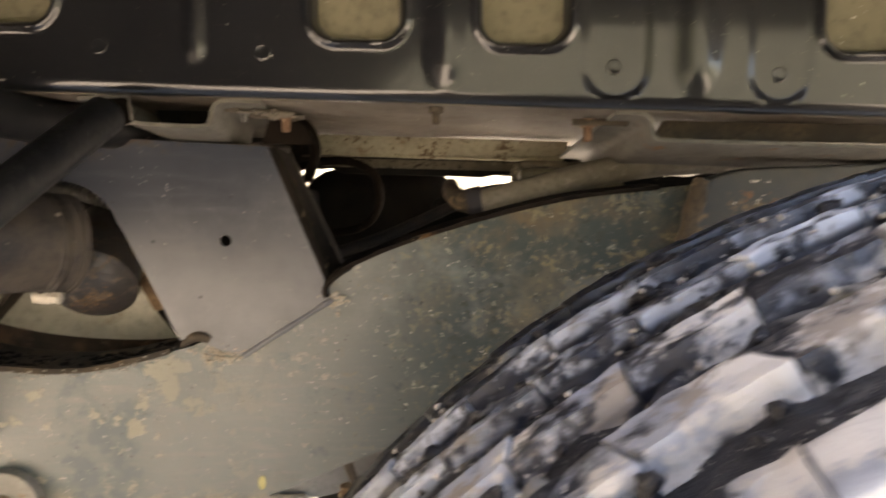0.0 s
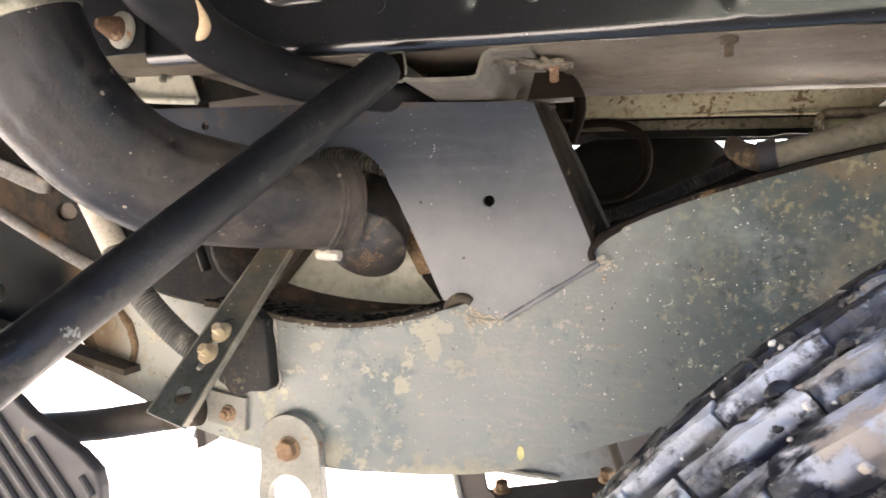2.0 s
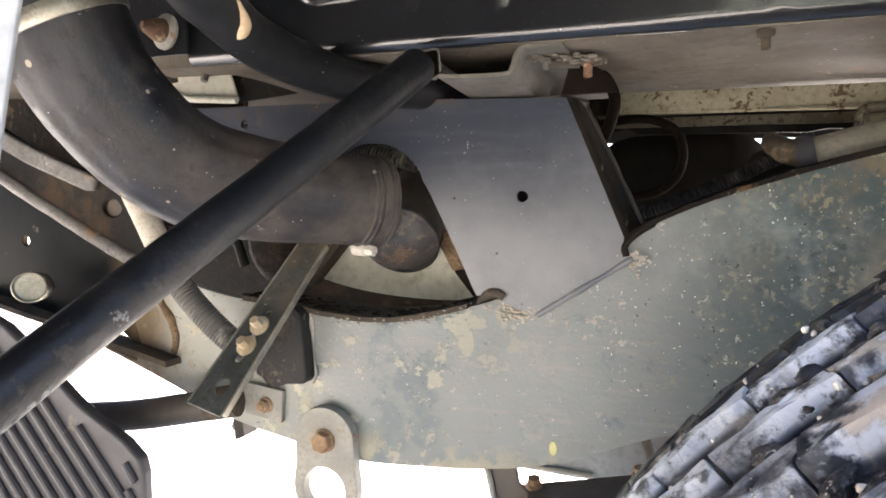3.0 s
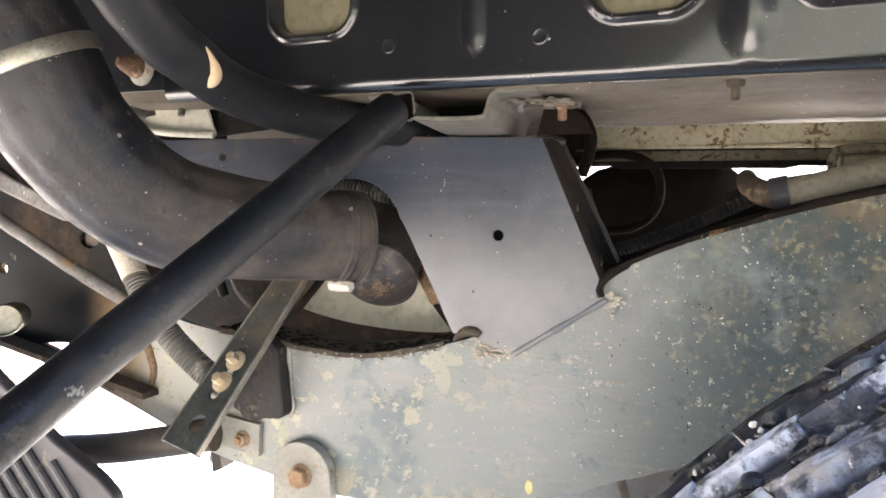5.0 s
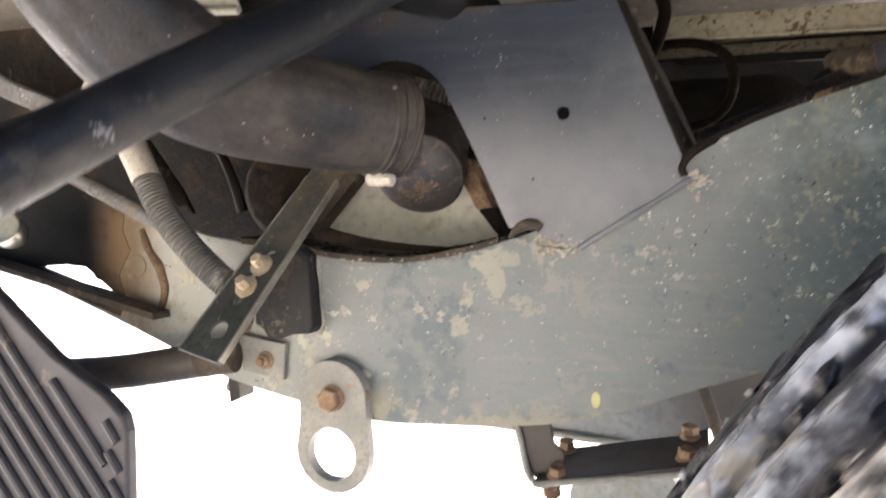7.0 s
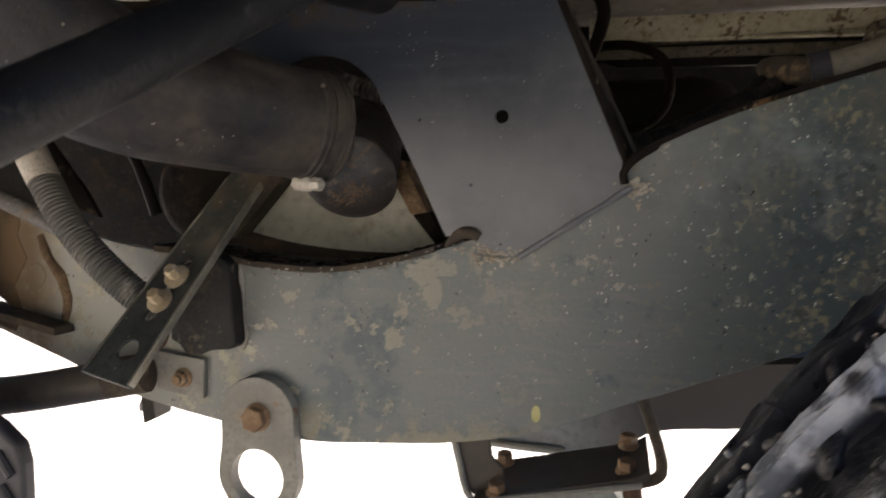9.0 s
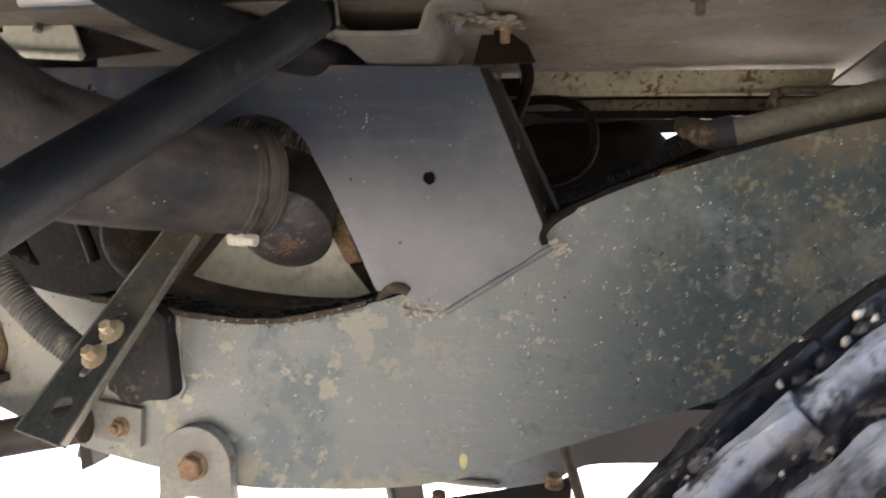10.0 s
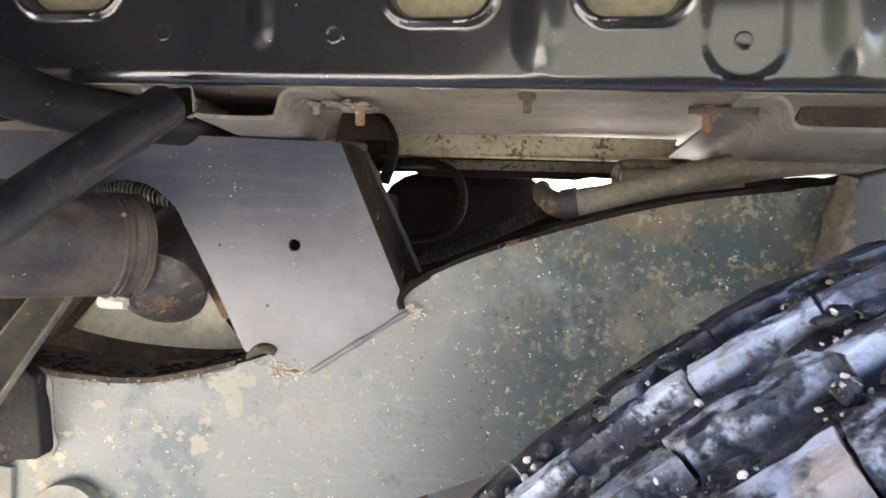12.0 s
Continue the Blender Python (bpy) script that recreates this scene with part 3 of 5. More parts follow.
part("top_flange", flange_strip(smooth_loop([p for p in top if -0.56 < p[0] < -0.245], 10), 0.055), "brown", rail, "dirty brown top flange")
part("top_flange", flange_strip(smooth_loop([p for p in top if -0.113 < p[0] < 0.2], 10), 0.05, 0.0032), "edge", rail, "dirty brown top flange")
part("top_flange", tube(lip, 0.0085, 12, True, 0.001), "flake", rail, "flaking pale grey flange edge")

random.seed(21)
arch = smooth_loop([p for p in top if -0.56 < p[0] < -0.235], 20)
bits = []
for k in range(150):
    x, z = random.choice(arch)
    bits.append((Matrix.Translation((x + random.gauss(0, 0.002), RY - random.uniform(0.0, 0.004), z + random.gauss(-0.001, 0.0022))) @ Matrix.Diagonal((random.uniform(1, 2.2), 0.6, 0.8, 1)), random.choice((0.0005, 0.0007, 0.0009, 0.0013))))
crumbs("dirt_crust", bits, "lug", rail, "crumbs of dried dirt along the flange", 0.6)
bits = []
for k in range(260):
    x, z = random.choice(arch)
    bits.append((Matrix.Translation((x + random.gauss(0, 0.002), RY + random.uniform(0.002, 0.04), z + 0.0045)) @ Matrix.Diagonal((random.uniform(1, 2.4), 1.2, 0.6, 1)), random.choice((0.0010, 0.0014, 0.0020, 0.0028))))
crumbs("grime", bits, "edge", rail, "lumps of dark grime on the flange", 0.7)

part("flange_tab", tube(curve_through([(-0.245, RY + 0.006, 0.5575), (-0.238, RY - 0.001, 0.5640), (-0.230, RY - 0.004, 0.5690), (-0.222, RY - 0.005, 0.5695), (-0.2165, RY - 0.005, 0.5660)], 8), lambda t: 0.0030 + 0.0014 * math.sin(3.1 * t), 10, True, 0.0022), "brown", rail, "curled brown end of the flange")

gusset = thing("gusset_plate", (-0.2, RY - 0.002, 0.55), "blue-grey steel gusset plate welded onto the chassis rail", "bracket")
g_right = [(-0.161, 0.7415), (-0.1115, 0.622)]
g_out = [(-0.64, 0.757), (-0.314, 0.749), *g_right, (-0.113, 0.612), (-0.104, 0.604), (-0.186, 0.551), (-0.208, 0.557), (-0.221, 0.564), (-0.228, 0.568), (-0.243, 0.566), *smooth_loop([(-0.246, 0.571), (-0.268, 0.618), (-0.291, 0.664), (-0.296, 0.672), (-0.300, 0.682), (-0.311, 0.695), (-0.328, 0.706), (-0.35, 0.710), (-0.37, 0.706), (-0.40, 0.69)], 4), (-0.45, 0.682), (-0.64, 0.682)]
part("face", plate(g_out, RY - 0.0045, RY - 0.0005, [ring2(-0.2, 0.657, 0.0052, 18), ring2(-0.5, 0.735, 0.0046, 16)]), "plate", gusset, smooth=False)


def fold(a, b, out_a, out_b, depth):
    """A flange bent back round a soft corner along the edge from a to b, (x, z) each; its rear stands out by out_a to out_b."""
    bm = bmesh.new()
    rows = []
    for k in range(13):
        t = k / 12
        x, z, o = a[0] + (b[0] - a[0]) * t, a[1] + (b[1] - a[1]) * t, out_a + (out_b - out_a) * t
        line = [(0.0, -0.0045), (0.0035, -0.0036), (0.0062, -0.0012), (0.0075, 0.0035), (0.0075 + o * 0.4, depth * 0.4), (0.0075 + o, depth)]
        line += [(u - 0.004, v + 0.002) for u, v in line[::-1]]
        rows.append([bm.verts.new((x + u, RY + v, z + 0.0006 * noise.noise(Vector((t * 9, v * 60, 2.2))))) for u, v in line])
    m = len(rows[0])
    for p, q in zip(rows, rows[1:]):
        for k in range(m):
            bm.faces.new((p[k], p[(k + 1) % m], q[(k + 1) % m], q[k]))
    bm.faces.new(rows[0])
    bm.faces.new(rows[-1][::-1])
    return bm


part("side_flange", fold((-0.1615, 0.7410), (-0.1118, 0.622), 0.000, 0.007, 0.05), "edge", gusset, "dark bent side flange")
part("flange_edge", tube([Vector((-0.1540, RY + 0.046, 0.7415)).lerp(Vector((-0.0975, RY + 0.046, 0.6235)), k / 24) for k in range(25)], 0.0026, 8, True, 0.0016), "arm", gusset, "brown worn flange edge")
part("rusty_corner", tube([Vector((-0.172, RY + 0.002, 0.7425)).lerp(Vector((-0.152, RY + 0.044, 0.7425)), k / 10) for k in range(11)], 0.0030, 8, True, 0.002), "arm", gusset, "rusted top corner")
part("notch", tube(curve_through([(-0.086, RY + 0.004, 0.6345), (-0.097, RY - 0.002, 0.6285), (-0.1055, RY - 0.004, 0.6215), (-0.1105, RY - 0.005, 0.6135), (-0.1090, RY - 0.005, 0.6060)], 8), lambda t: 0.0036 - 0.0016 * t, 10, True, 0.0012), "edge", gusset, "dark curled notch edge")
part("top_lip", box(-0.64, RY - 0.002, 0.7405, -0.166, RY + 0.03, 0.744), "brown", gusset)
weld = [Vector((-0.104, RY - 0.005, 0.604)).lerp(Vector((-0.186, RY - 0.005, 0.551)), k / 40) for k in range(41)]
part("weld_bead", tube(weld, lambda t: 0.0020 + 0.0006 * abs(math.sin(t * 60)), 10, True, 0.001), "plate", gusset, "raised weld seam")
for cx, cz, n_, sp in ((-0.205, 0.553, 90, 0.011), (-0.103, 0.602, 60, 0.006)):
    bm = bmesh.new()
    for k in range(n_):
        m = Matrix.Translation((cx + random.gauss(0, sp), RY - 0.004, cz + random.gauss(0, 0.004))) @ Matrix.Diagonal((1.3, 0.4, 0.9, 1))
        bmesh.ops.create_icosphere(bm, subdivisions=1, radius=random.uniform(0.0006, 0.0021), matrix=m)
    tagged(part("weld_spatter", bm, "crust", gusset), "tan crusted weld spatter", kind="stuff")

# ---- tow lug, corner plate, stay box on the rail ----
lug = thing("tie_down_lug", (-0.403, 0.632, 0.40), "rust-edged steel tie-down lug with a large eye on the rail", "tie-down lug")
LX, LZ0, LZ1 = -0.4055, 0.411, 0.360
lug_out = [(LX + 0.034 * math.cos(radians(a)), LZ0 + 0.034 * math.sin(radians(a))) for a in range(0, 181, 12)] + [(LX - 0.034, 0.385)] + [(LX + 0.0375 * math.cos(radians(a)), LZ1 + 0.0375 * math.sin(radians(a))) for a in range(165, 376, 12)] + [(LX + 0.035, 0.385)]
part("plate", plate(lug_out, 0.632, RY - 0.0005, [ring2(LX - 0.001, LZ1 - 0.002, 0.0245, 36)]), "lug", lug, bevel=0.0025, segs=3)
bolt(lug, (LX + 0.001, 0.632, LZ0), (0, -1, 0), 0.019, 0.011, "boltrust", 0.0, 1.3)

corner = thing("corner_plate", (-0.484, 0.637, 0.44), "small tan rust-stained square plate bolted to the chassis rail", "bracket")
part("plate", plate([(-0.512, 0.461), (-0.459, 0.455), (-0.461, 0.420), (-0.507, 0.426)], 0.638, RY - 0.0005), "lug", corner, bevel=0.001)
bolt(corner, (-0.480, 0.638, 0.438), (0, -1, 0), 0.013, 0.008, "boltrust", 0.004)

hook = thing("cable_clip", (-0.53, 0.66, 0.40), "small grey steel cable clip with a bolt under the rail", "clip")
part("tab", plate([(-0.5365, 0.4125), (-0.5235, 0.4115), (-0.5215, 0.3930), (-0.5345, 0.3870)], 0.652, 0.676), "arm", hook, bevel=0.0012)
bolt(hook, (-0.5360, 0.662, 0.4010), (-1, -0.25, 0.05), 0.011, 0.007, "greybar", 0.0, 1.3)

stay_box = thing("rubber_mount", (-0.46, 0.62, 0.50), "black box-shaped rubber mount on the chassis rail", "rubber mount")
part("body", plate([(-0.437, 0.548), (-0.427, 0.540), (-0.424, 0.505), (-0.4215, 0.474), (-0.4255, 0.4685), (-0.446, 0.4665), (-0.455, 0.4625), (-0.470, 0.4620), (-0.476, 0.470), (-0.484, 0.474), (-0.484, 0.535)], 0.627, RY - 0.001), "mount", stay_box, bevel=0.002, segs=3)
part("dirt_seam", tube(curve_through([(-0.4265, RY - 0.001, 0.541), (-0.4235, RY - 0.002, 0.52), (-0.4215, RY - 0.002, 0.495), (-0.4195, RY - 0.002, 0.476), (-0.424, RY - 0.002, 0.4665)], 10), 0.0015, 8, True, 0.003), "lug", stay_box, "crust of dried dirt along the mount")
part("clip", tube(curve_through([(-0.503, 0.628, 0.478), (-0.497, 0.622, 0.466), (-0.490, 0.625, 0.470), (-0.489, 0.63, 0.479)], 6), 0.0022, 8), "rust", stay_box, "bent rusty wire clip")

# ---- slotted adjusting strip ----
strip = thing("slotted_strip", (-0.47, 0.56, 0.46), "dull zinc-plated slotted steel adjusting strip with two bolts", "bracket")
A0, A1 = Vector((-0.4743, 0.540, 0.4625)), Vector((-0.430, 0.660, 0.610))
along = (A1 - A0).normalized()
across = (Vector((1, 0, 0)) - along * along.x).normalized()
out_n = along.cross(across)
if out_n.y > 0:
    out_n = -out_n


def on_strip(c):
    return A0 + across * c.x + along * c.z - out_n * c.y


W, V, LEN = 0.0253, 0.0200, (A1 - A0).length
slot = [(-0.001 + 0.005 * math.cos(radians(a)), 0.056 + 0.005 * math.sin(radians(a))) for a in range(180, 361, 20)] + [(0.0 + 0.005 * math.cos(radians(a)), 0.105 + 0.005 * math.sin(radians(a))) for a in range(0, 181, 20)]
part("strip", plate([(-W, -0.001), (W, 0.0), (V, LEN), (V * 0.9, LEN + 0.05), (-V * 0.9, LEN + 0.05), (-V, LEN)], 0.0, 0.003, [ring2(0.0015, 0.0254, 0.0085, 22), slot], on_strip), "strip", strip, bevel=0.0008)
for k, sgn in enumerate((-1, 1)):
    part("edge_lip", plate([(sgn * (W - 0.0025), 0.001), (sgn * W, 0.001), (sgn * V, LEN), (sgn * (V - 0.0025), LEN)], -0.0035 * k - 0.0005, 0.003, (), on_strip), "steel", strip, "bright worn edge", bevel=0.0006)
for s in (0.069, 0.0922):
    p = on_strip(Vector((0, 0, s)))
    bolt(strip, p, out_n, 0.0098, 0.0125, "zinc", 0.0, 2.1)

# ---- big rubber hose with its neck ----
hose = thing("air_hose", (-0.40, 0.58, 0.61), "large dusty black rubber air hose with a steel band clamp", "hose")
axis_pts = [(-0.555, 0.38, 0.925), (-0.518, 0.402, 0.855), (-0.495, 0.422, 0.797), (-0.488, 0.440, 0.754), (-0.479, 0.463, 0.722), (-0.467, 0.488, 0.696), (-0.448, 0.519, 0.676), (-0.418, 0.557, 0.665), (-0.382, 0.606, 0.6575), (-0.352, 0.650, 0.653)]
HR = 0.0475
part("hose", tube(curve_through(axis_pts, 10), lambda t: HR - 0.004 * max(0, min(1, (t - 0.72) / 0.2)), 120, True, 0.0005, 0.0011), "hose", hose)
HR = 0.0435
end_d = (Vector(axis_pts[-1]) - Vector(axis_pts[-2])).normalized()
E1 = Vector(axis_pts[-1])
part("cuff", lathe([(-0.022, HR + 0.0002), (-0.0205, HR + 0.0016), (-0.0195, HR + 0.0016), (-0.0185, HR + 0.0004), (-0.0165, HR + 0.0004), (-0.0155, HR + 0.0020), (-0.0145, HR + 0.0020), (-0.0135, HR + 0.0006), (-0.0035, HR + 0.0006), (-0.0025, HR + 0.0024), (-0.0008, HR + 0.0024), (0.0, HR + 0.0012), (0.0012, HR + 0.0012), (0.002, HR + 0.0026), (0.0034, HR + 0.0022), (0.0044, HR - 0.001), (0.004, HR - 0.012)], E1, end_d, 48), "hose", hose)
band = part("band_clamp", lathe([(-0.0125, HR + 0.0004), (-0.0122, HR + 0.0019), (-0.0048, HR + 0.0019), (-0.0045, HR + 0.0004)], E1, end_d, 48), "hose", hose)
side = end_d.cross(Vector((0, 0, 1))).normalized()
down = end_d.cross(side).normalized()
if down.z > 0:
    down = -down
out_s = side if side.y < 0 else -side
sc = E1 - end_d * 0.012 + down * (HR + 0.004) + out_s * 0.012
screw_dir = (out_s * 0.25 + Vector((1, 0, -0.08))).normalized()
part("clamp_housing", lathe([(-0.017, 0.004), (-0.015, 0.0062), (-0.002, 0.0062), (0.0, 0.005)], sc, screw_dir, 12), "white", band, "pale grimy clamp housing")
part("clamp_screw", lathe([(0.0, 0.0055), (0.008, 0.0055), (0.009, 0.0045)], sc, screw_dir, 6), "white", band, smooth=False)
HR = 0.0475
b2, b3 = Vector(axis_pts[2]).lerp(Vector(axis_pts[3]), 0.25), (Vector(axis_pts[1]) - Vector(axis_pts[3])).normalized()
part("upper_band", lathe([(-0.004, HR), (-0.004, HR + 0.0016), (-0.003, HR + 0.0022), (0.008, HR + 0.0022), (0.009, HR + 0.0016), (0.009, HR)], b2, b3, 48), "steel", hose, "pale worn steel band")

neck = thing("intake_neck", (-0.36, 0.72, 0.57), "grimy black cylindrical intake neck behind the hose end", "pipe neck")
nd = Vector((0.10, -0.80, -0.55)).normalized()
n1 = Vector((-0.3365, 0.664, 0.6075))
n0 = n1 - nd * 0.094
part("barrel", lathe([(0.0, 0.034), (0.05, 0.0390), (0.080, 0.0408)], n0, nd, 48), "neck", neck)
part("rim", lathe([(0.079, 0.0408), (0.0805, 0.0422), (0.084, 0.0422), (0.0855, 0.0408), (0.0855, 0.0400), (0.089, 0.0355), (0.092, 0.026), (0.094, 0.014), (0.0945, 0.0)], n0, nd, 48), "neck", neck)
random.seed(8)
cap_u = nd.cross(Vector((0, 0, 1))).normalized()
cap_v = nd.cross(cap_u)
if cap_u.x < 0:
    cap_u = -cap_u
if cap_v.z < 0:
    cap_v = -cap_v
bits = []
for k in range(210):
    a, b = random.gauss(0.006, 0.011), random.gauss(-0.012, 0.0085)
    if math.hypot(a, b) < 0.030:
        bits.append((Matrix.Translation(n1 + cap_u * (a + 0.35 * (b + 0.010)) + cap_v * b + nd * (0.0006 - 4.6 * (a * a + b * b))) @ Matrix.Rotation(random.uniform(0, 3), 4, "Y") @ Matrix.Diagonal((random.uniform(0.8, 2.8), 0.6, 0.7, 1)), random.uniform(0.0004, 0.0010)))
crumbs("dirt_crust", bits, "rib", neck, "crumbs of dried dirt", 0.6)

# ---- small hose from above ----
hose2 = thing("coolant_hose", (-0.35, 0.47, 0.74), "black rubber coolant hose with a tan paint smear", "hose")
h2 = [(-0.345, 0.33, 0.87), (-0.347, 0.365, 0.818), (-0.350, 0.40, 0.793), (-0.352, 0.427, 0.783), (-0.355, 0.476, 0.770), (-0.348, 0.531, 0.762), (-0.334, 0.581, 0.758), (-0.30, 0.64, 0.757), (-0.27, 0.70, 0.755)]
h2c = curve_through(h2, 8)
part("hose", tube(h2c, 0.0185, 32, True, 0.0006), "rubber", hose2)

smear = [(-0.334, 0.419, 0.792), (-0.333, 0.425, 0.786), (-0.334, 0.431, 0.779), (-0.336, 0.436, 0.773), (-0.339, 0.437, 0.767), (-0.343, 0.437, 0.763)]
part("paint_smear", tube(curve_through([Vector(q).lerp(Vector((-0.352, 0.444, 0.777)), 0.10) for q in smear], 8), lambda t: 0.0012 + 0.0042 * math.sin(math.pi * min(1, t) ** 1.6), 14), "tanpaint", hose2, "tan paint smear")
# ---- slanting rod ----
rod = thing("support_rod", (-0.30, 0.26, 0.59), "satin black painted steel support rod with scuffed paint", "rod")
r0, r1 = Vector((-0.2561, 0.540, 0.7565)), Vector((-0.3306, -0.045, 0.4234))
part("rod", tube([r0.lerp(r1, k / 30) for k in range(31)], lambda t: 0.0117 + 0.0030 * max(0, 1 - t / 0.45), 48, True, 0.0005), "bar", rod)
bolt(rod, (-0.2585, 0.580, 0.7655), (0.05, -0.2, -1), 0.0105, 0.006, "steel", 0.006)

# ---- black body panel with pressed ribs and windows ----
PY = 0.562


def edge_z(x):
    return 0.7735 - 0.022 * (x + 0.1)


SLOTS = [(-0.376, -0.304, 0.8290), (-0.106, -0.038, 0.8190), (0.023, 0.091, 0.8170), (0.293, 0.363, 0.8135)]
RIBS = [(-0.197, 0.799, 0.008), (-0.004, 0.784, 0.014), (0.193, 0.777, 0.016), (0.40, 0.77, 0.016)]
EMBOSS = [(0.129, 0.800, 0.026), (0.259, 0.796, 0.024)]


def rr_dist(x, z, x0, x1, z0, z1, r):
    """Distance outside a rounded rectangle (negative inside)."""
    dx = abs(x - (x0 + x1) / 2) - (x1 - x0) / 2 + r
    dz = abs(z - (z0 + z1) / 2) - (z1 - z0) / 2 + r
    return math.hypot(max(dx, 0), max(dz, 0)) + min(max(dx, dz), 0) - r


def panel_depth(x, z):
    """How far the pressed panel stands proud of its plane."""
    h = 0.0
    for x0, x1, z0 in SLOTS:
        if x0 - 0.02 < x < x1 + 0.02 and z > z0 - 0.02:
            d = rr_dist(x, z, x0, x1, z0, z0 + 0.12, 0.018)
            h += 0.0034 * math.exp(-((d - 0.0038) / 0.0032) ** 2)
            if d < 0.001:
                q = min(1, (0.001 - d) / 0.005)
                h -= 0.013 * q * q * (3 - 2 * q)
    for cx, z0, w in RIBS:
        if abs(x - cx) < 1.7 * w:
            d = math.hypot(x - cx, 0.6 * min(z - z0 - 1.8 * w, 0)) / w
            h += 0.19 * w * (1 + math.cos(math.pi * min(1, d / 1.5)))
    for cx, cz, w in EMBOSS:
        if abs(x - cx) < w + 0.012:
            d = math.hypot(x - cx, min(z - cz, 0)) - w
            q = min(1, max(0, (0.005 - d) / 0.011))
            h -= 0.0022 * q * q * (3 - 2 * q)
    return h + 0.0004 * noise.noise(Vector((x * 11, z * 14, 0.4)))


bm = bmesh.new()
NX, NZ, X0, X1, ZT = 900, 110, -0.50, 0.50, 0.165
grid = []
for j in range(NZ + 1):
    row = []
    for i in range(NX + 1):
        x = X0 + (X1 - X0) * i / NX
        z = edge_z(x) + 0.009 + ZT * (j / NZ) ** 1.15
        row.append(bm.verts.new((x, PY - panel_depth(x, z), z)))
    grid.append(row)
roll = []
for a in range(1, 6):
    w = radians(90 * a / 5)
    roll.append([bm.verts.new((X0 + (X1 - X0) * i / NX, PY + 0.010 - 0.010 * math.cos(w), edge_z(X0 + (X1 - X0) * i / NX) + 0.009 - 0.010 * math.sin(w))) for i in range(0, NX + 1)])
for r_, q_ in zip([grid[0]] + roll, roll):
    for i in range(NX):
        bm.faces.new((r_[i], q_[i], q_[i + 1], r_[i + 1]))
for j in range(NZ):
    for i in range(NX):
        bm.faces.new((grid[j][i], grid[j][i + 1], grid[j + 1][i + 1], grid[j + 1][i]))
sill = thing("pressed_panel", (0, PY, 0.77), "glossy black pressed steel body panel with rounded windows and ribs", "body panel")
part("sheet", bm, "panel", sill)
for x0, x1, z0 in SLOTS:
    part("window_plate", plate(round_rect(x0 + 0.002, z0 + 0.002, x1 - 0.002, z0 + 0.118, 0.015), PY + 0.010, PY + 0.0128), "khaki", sill, "dusty khaki sheet behind a window")
for x, z in ((-0.269, 0.812), (-0.145, 0.808), (0.128, 0.800), (0.259, 0.795)):
    y = PY - panel_depth(x, z)
    part("rivet", lathe([(-0.001, 0.0066), (0.0004, 0.0062), (0.0007, 0.0052), (0.0003, 0.004), (0.0003, 0.0)], (x, y, z), (0, -1, 0), 20), "panel", sill)
flap = thing("side_sheet", (-0.57, PY, 0.79), "black painted side sheet with a rusty stud", "body panel")
part("sheet", plate([(-0.95, edge_z(-0.95) + 0.004), (-0.493, edge_z(-0.493) + 0.008), (-0.496, 0.97), (-0.95, 0.97)], PY - 0.008, PY - 0.0055), "panel", flap, bevel=0.0008)
part("washer", lathe([(0, 0.0165), (0.003, 0.0165), (0.006, 0.011)], (-0.517, PY - 0.008, 0.812), (-0.15, -1, 0.05), 24), "lug", flap, "rusty washer")
part("stud", lathe([(0.0, 0.012), (0.010, 0.010), (0.018, 0.0065), (0.022, 0.004)], (-0.517, PY - 0.010, 0.812), (-0.35, -1, 0.1), 14), "rust", flap, "rusty threaded stud")

# ---- underside of the body floor, cream lip ----
floor_ = thing("body_floor", (0, 0.68, 0.775), "taupe dusty underside of the truck body floor", "body floor")
bm = bmesh.new()
rows_ = []
for y, dz in ((PY + 0.007, -0.001), (0.60, -0.003), (0.64, -0.001), (0.70, -0.002), (0.76, -0.004), (0.80, -0.006), (0.89, -0.006), (0.89, 0.02), (PY + 0.007, 0.02)):
    rows_.append([bm.verts.new((x, y, edge_z(x) + dz + 0.0006 * math.sin(x * 40 + y * 30))) for x in np.linspace(-0.95, 0.75, 60)])
for a, b in zip(rows_, rows_[1:] + rows_[:1]):
    for i in range(59):
        bm.faces.new((a[i], a[i + 1], b[i + 1], b[i]))
part("sheet", bm, "underside", floor_)
# Added baffle: keeps the space behind the floor dark.
part("rear_wall", plate([(-1.3, 0.752), (0.8, 0.747), (0.8, 0.965), (-1.3, 0.975)], 1.235, 1.245), "shade_black", floor_, "added near-black baffle behind the floor")
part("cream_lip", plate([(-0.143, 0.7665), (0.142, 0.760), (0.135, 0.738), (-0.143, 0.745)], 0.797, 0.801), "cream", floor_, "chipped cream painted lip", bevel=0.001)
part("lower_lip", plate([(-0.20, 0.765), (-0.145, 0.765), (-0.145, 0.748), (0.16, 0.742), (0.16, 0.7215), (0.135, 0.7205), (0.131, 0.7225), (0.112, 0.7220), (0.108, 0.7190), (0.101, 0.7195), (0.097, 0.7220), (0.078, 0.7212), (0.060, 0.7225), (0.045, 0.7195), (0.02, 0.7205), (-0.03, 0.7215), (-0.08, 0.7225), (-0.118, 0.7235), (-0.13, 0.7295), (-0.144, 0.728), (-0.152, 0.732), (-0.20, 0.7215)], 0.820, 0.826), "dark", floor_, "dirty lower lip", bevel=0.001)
part("middle_lip", plate([(-0.145, 0.7415), (0.145, 0.7360), (0.145, 0.7260), (0.06, 0.7275), (-0.06, 0.7300), (-0.143, 0.7315)], 0.8155, 0.8195), "chipped", floor_, "chipped taupe lower lip", bevel=0.001)
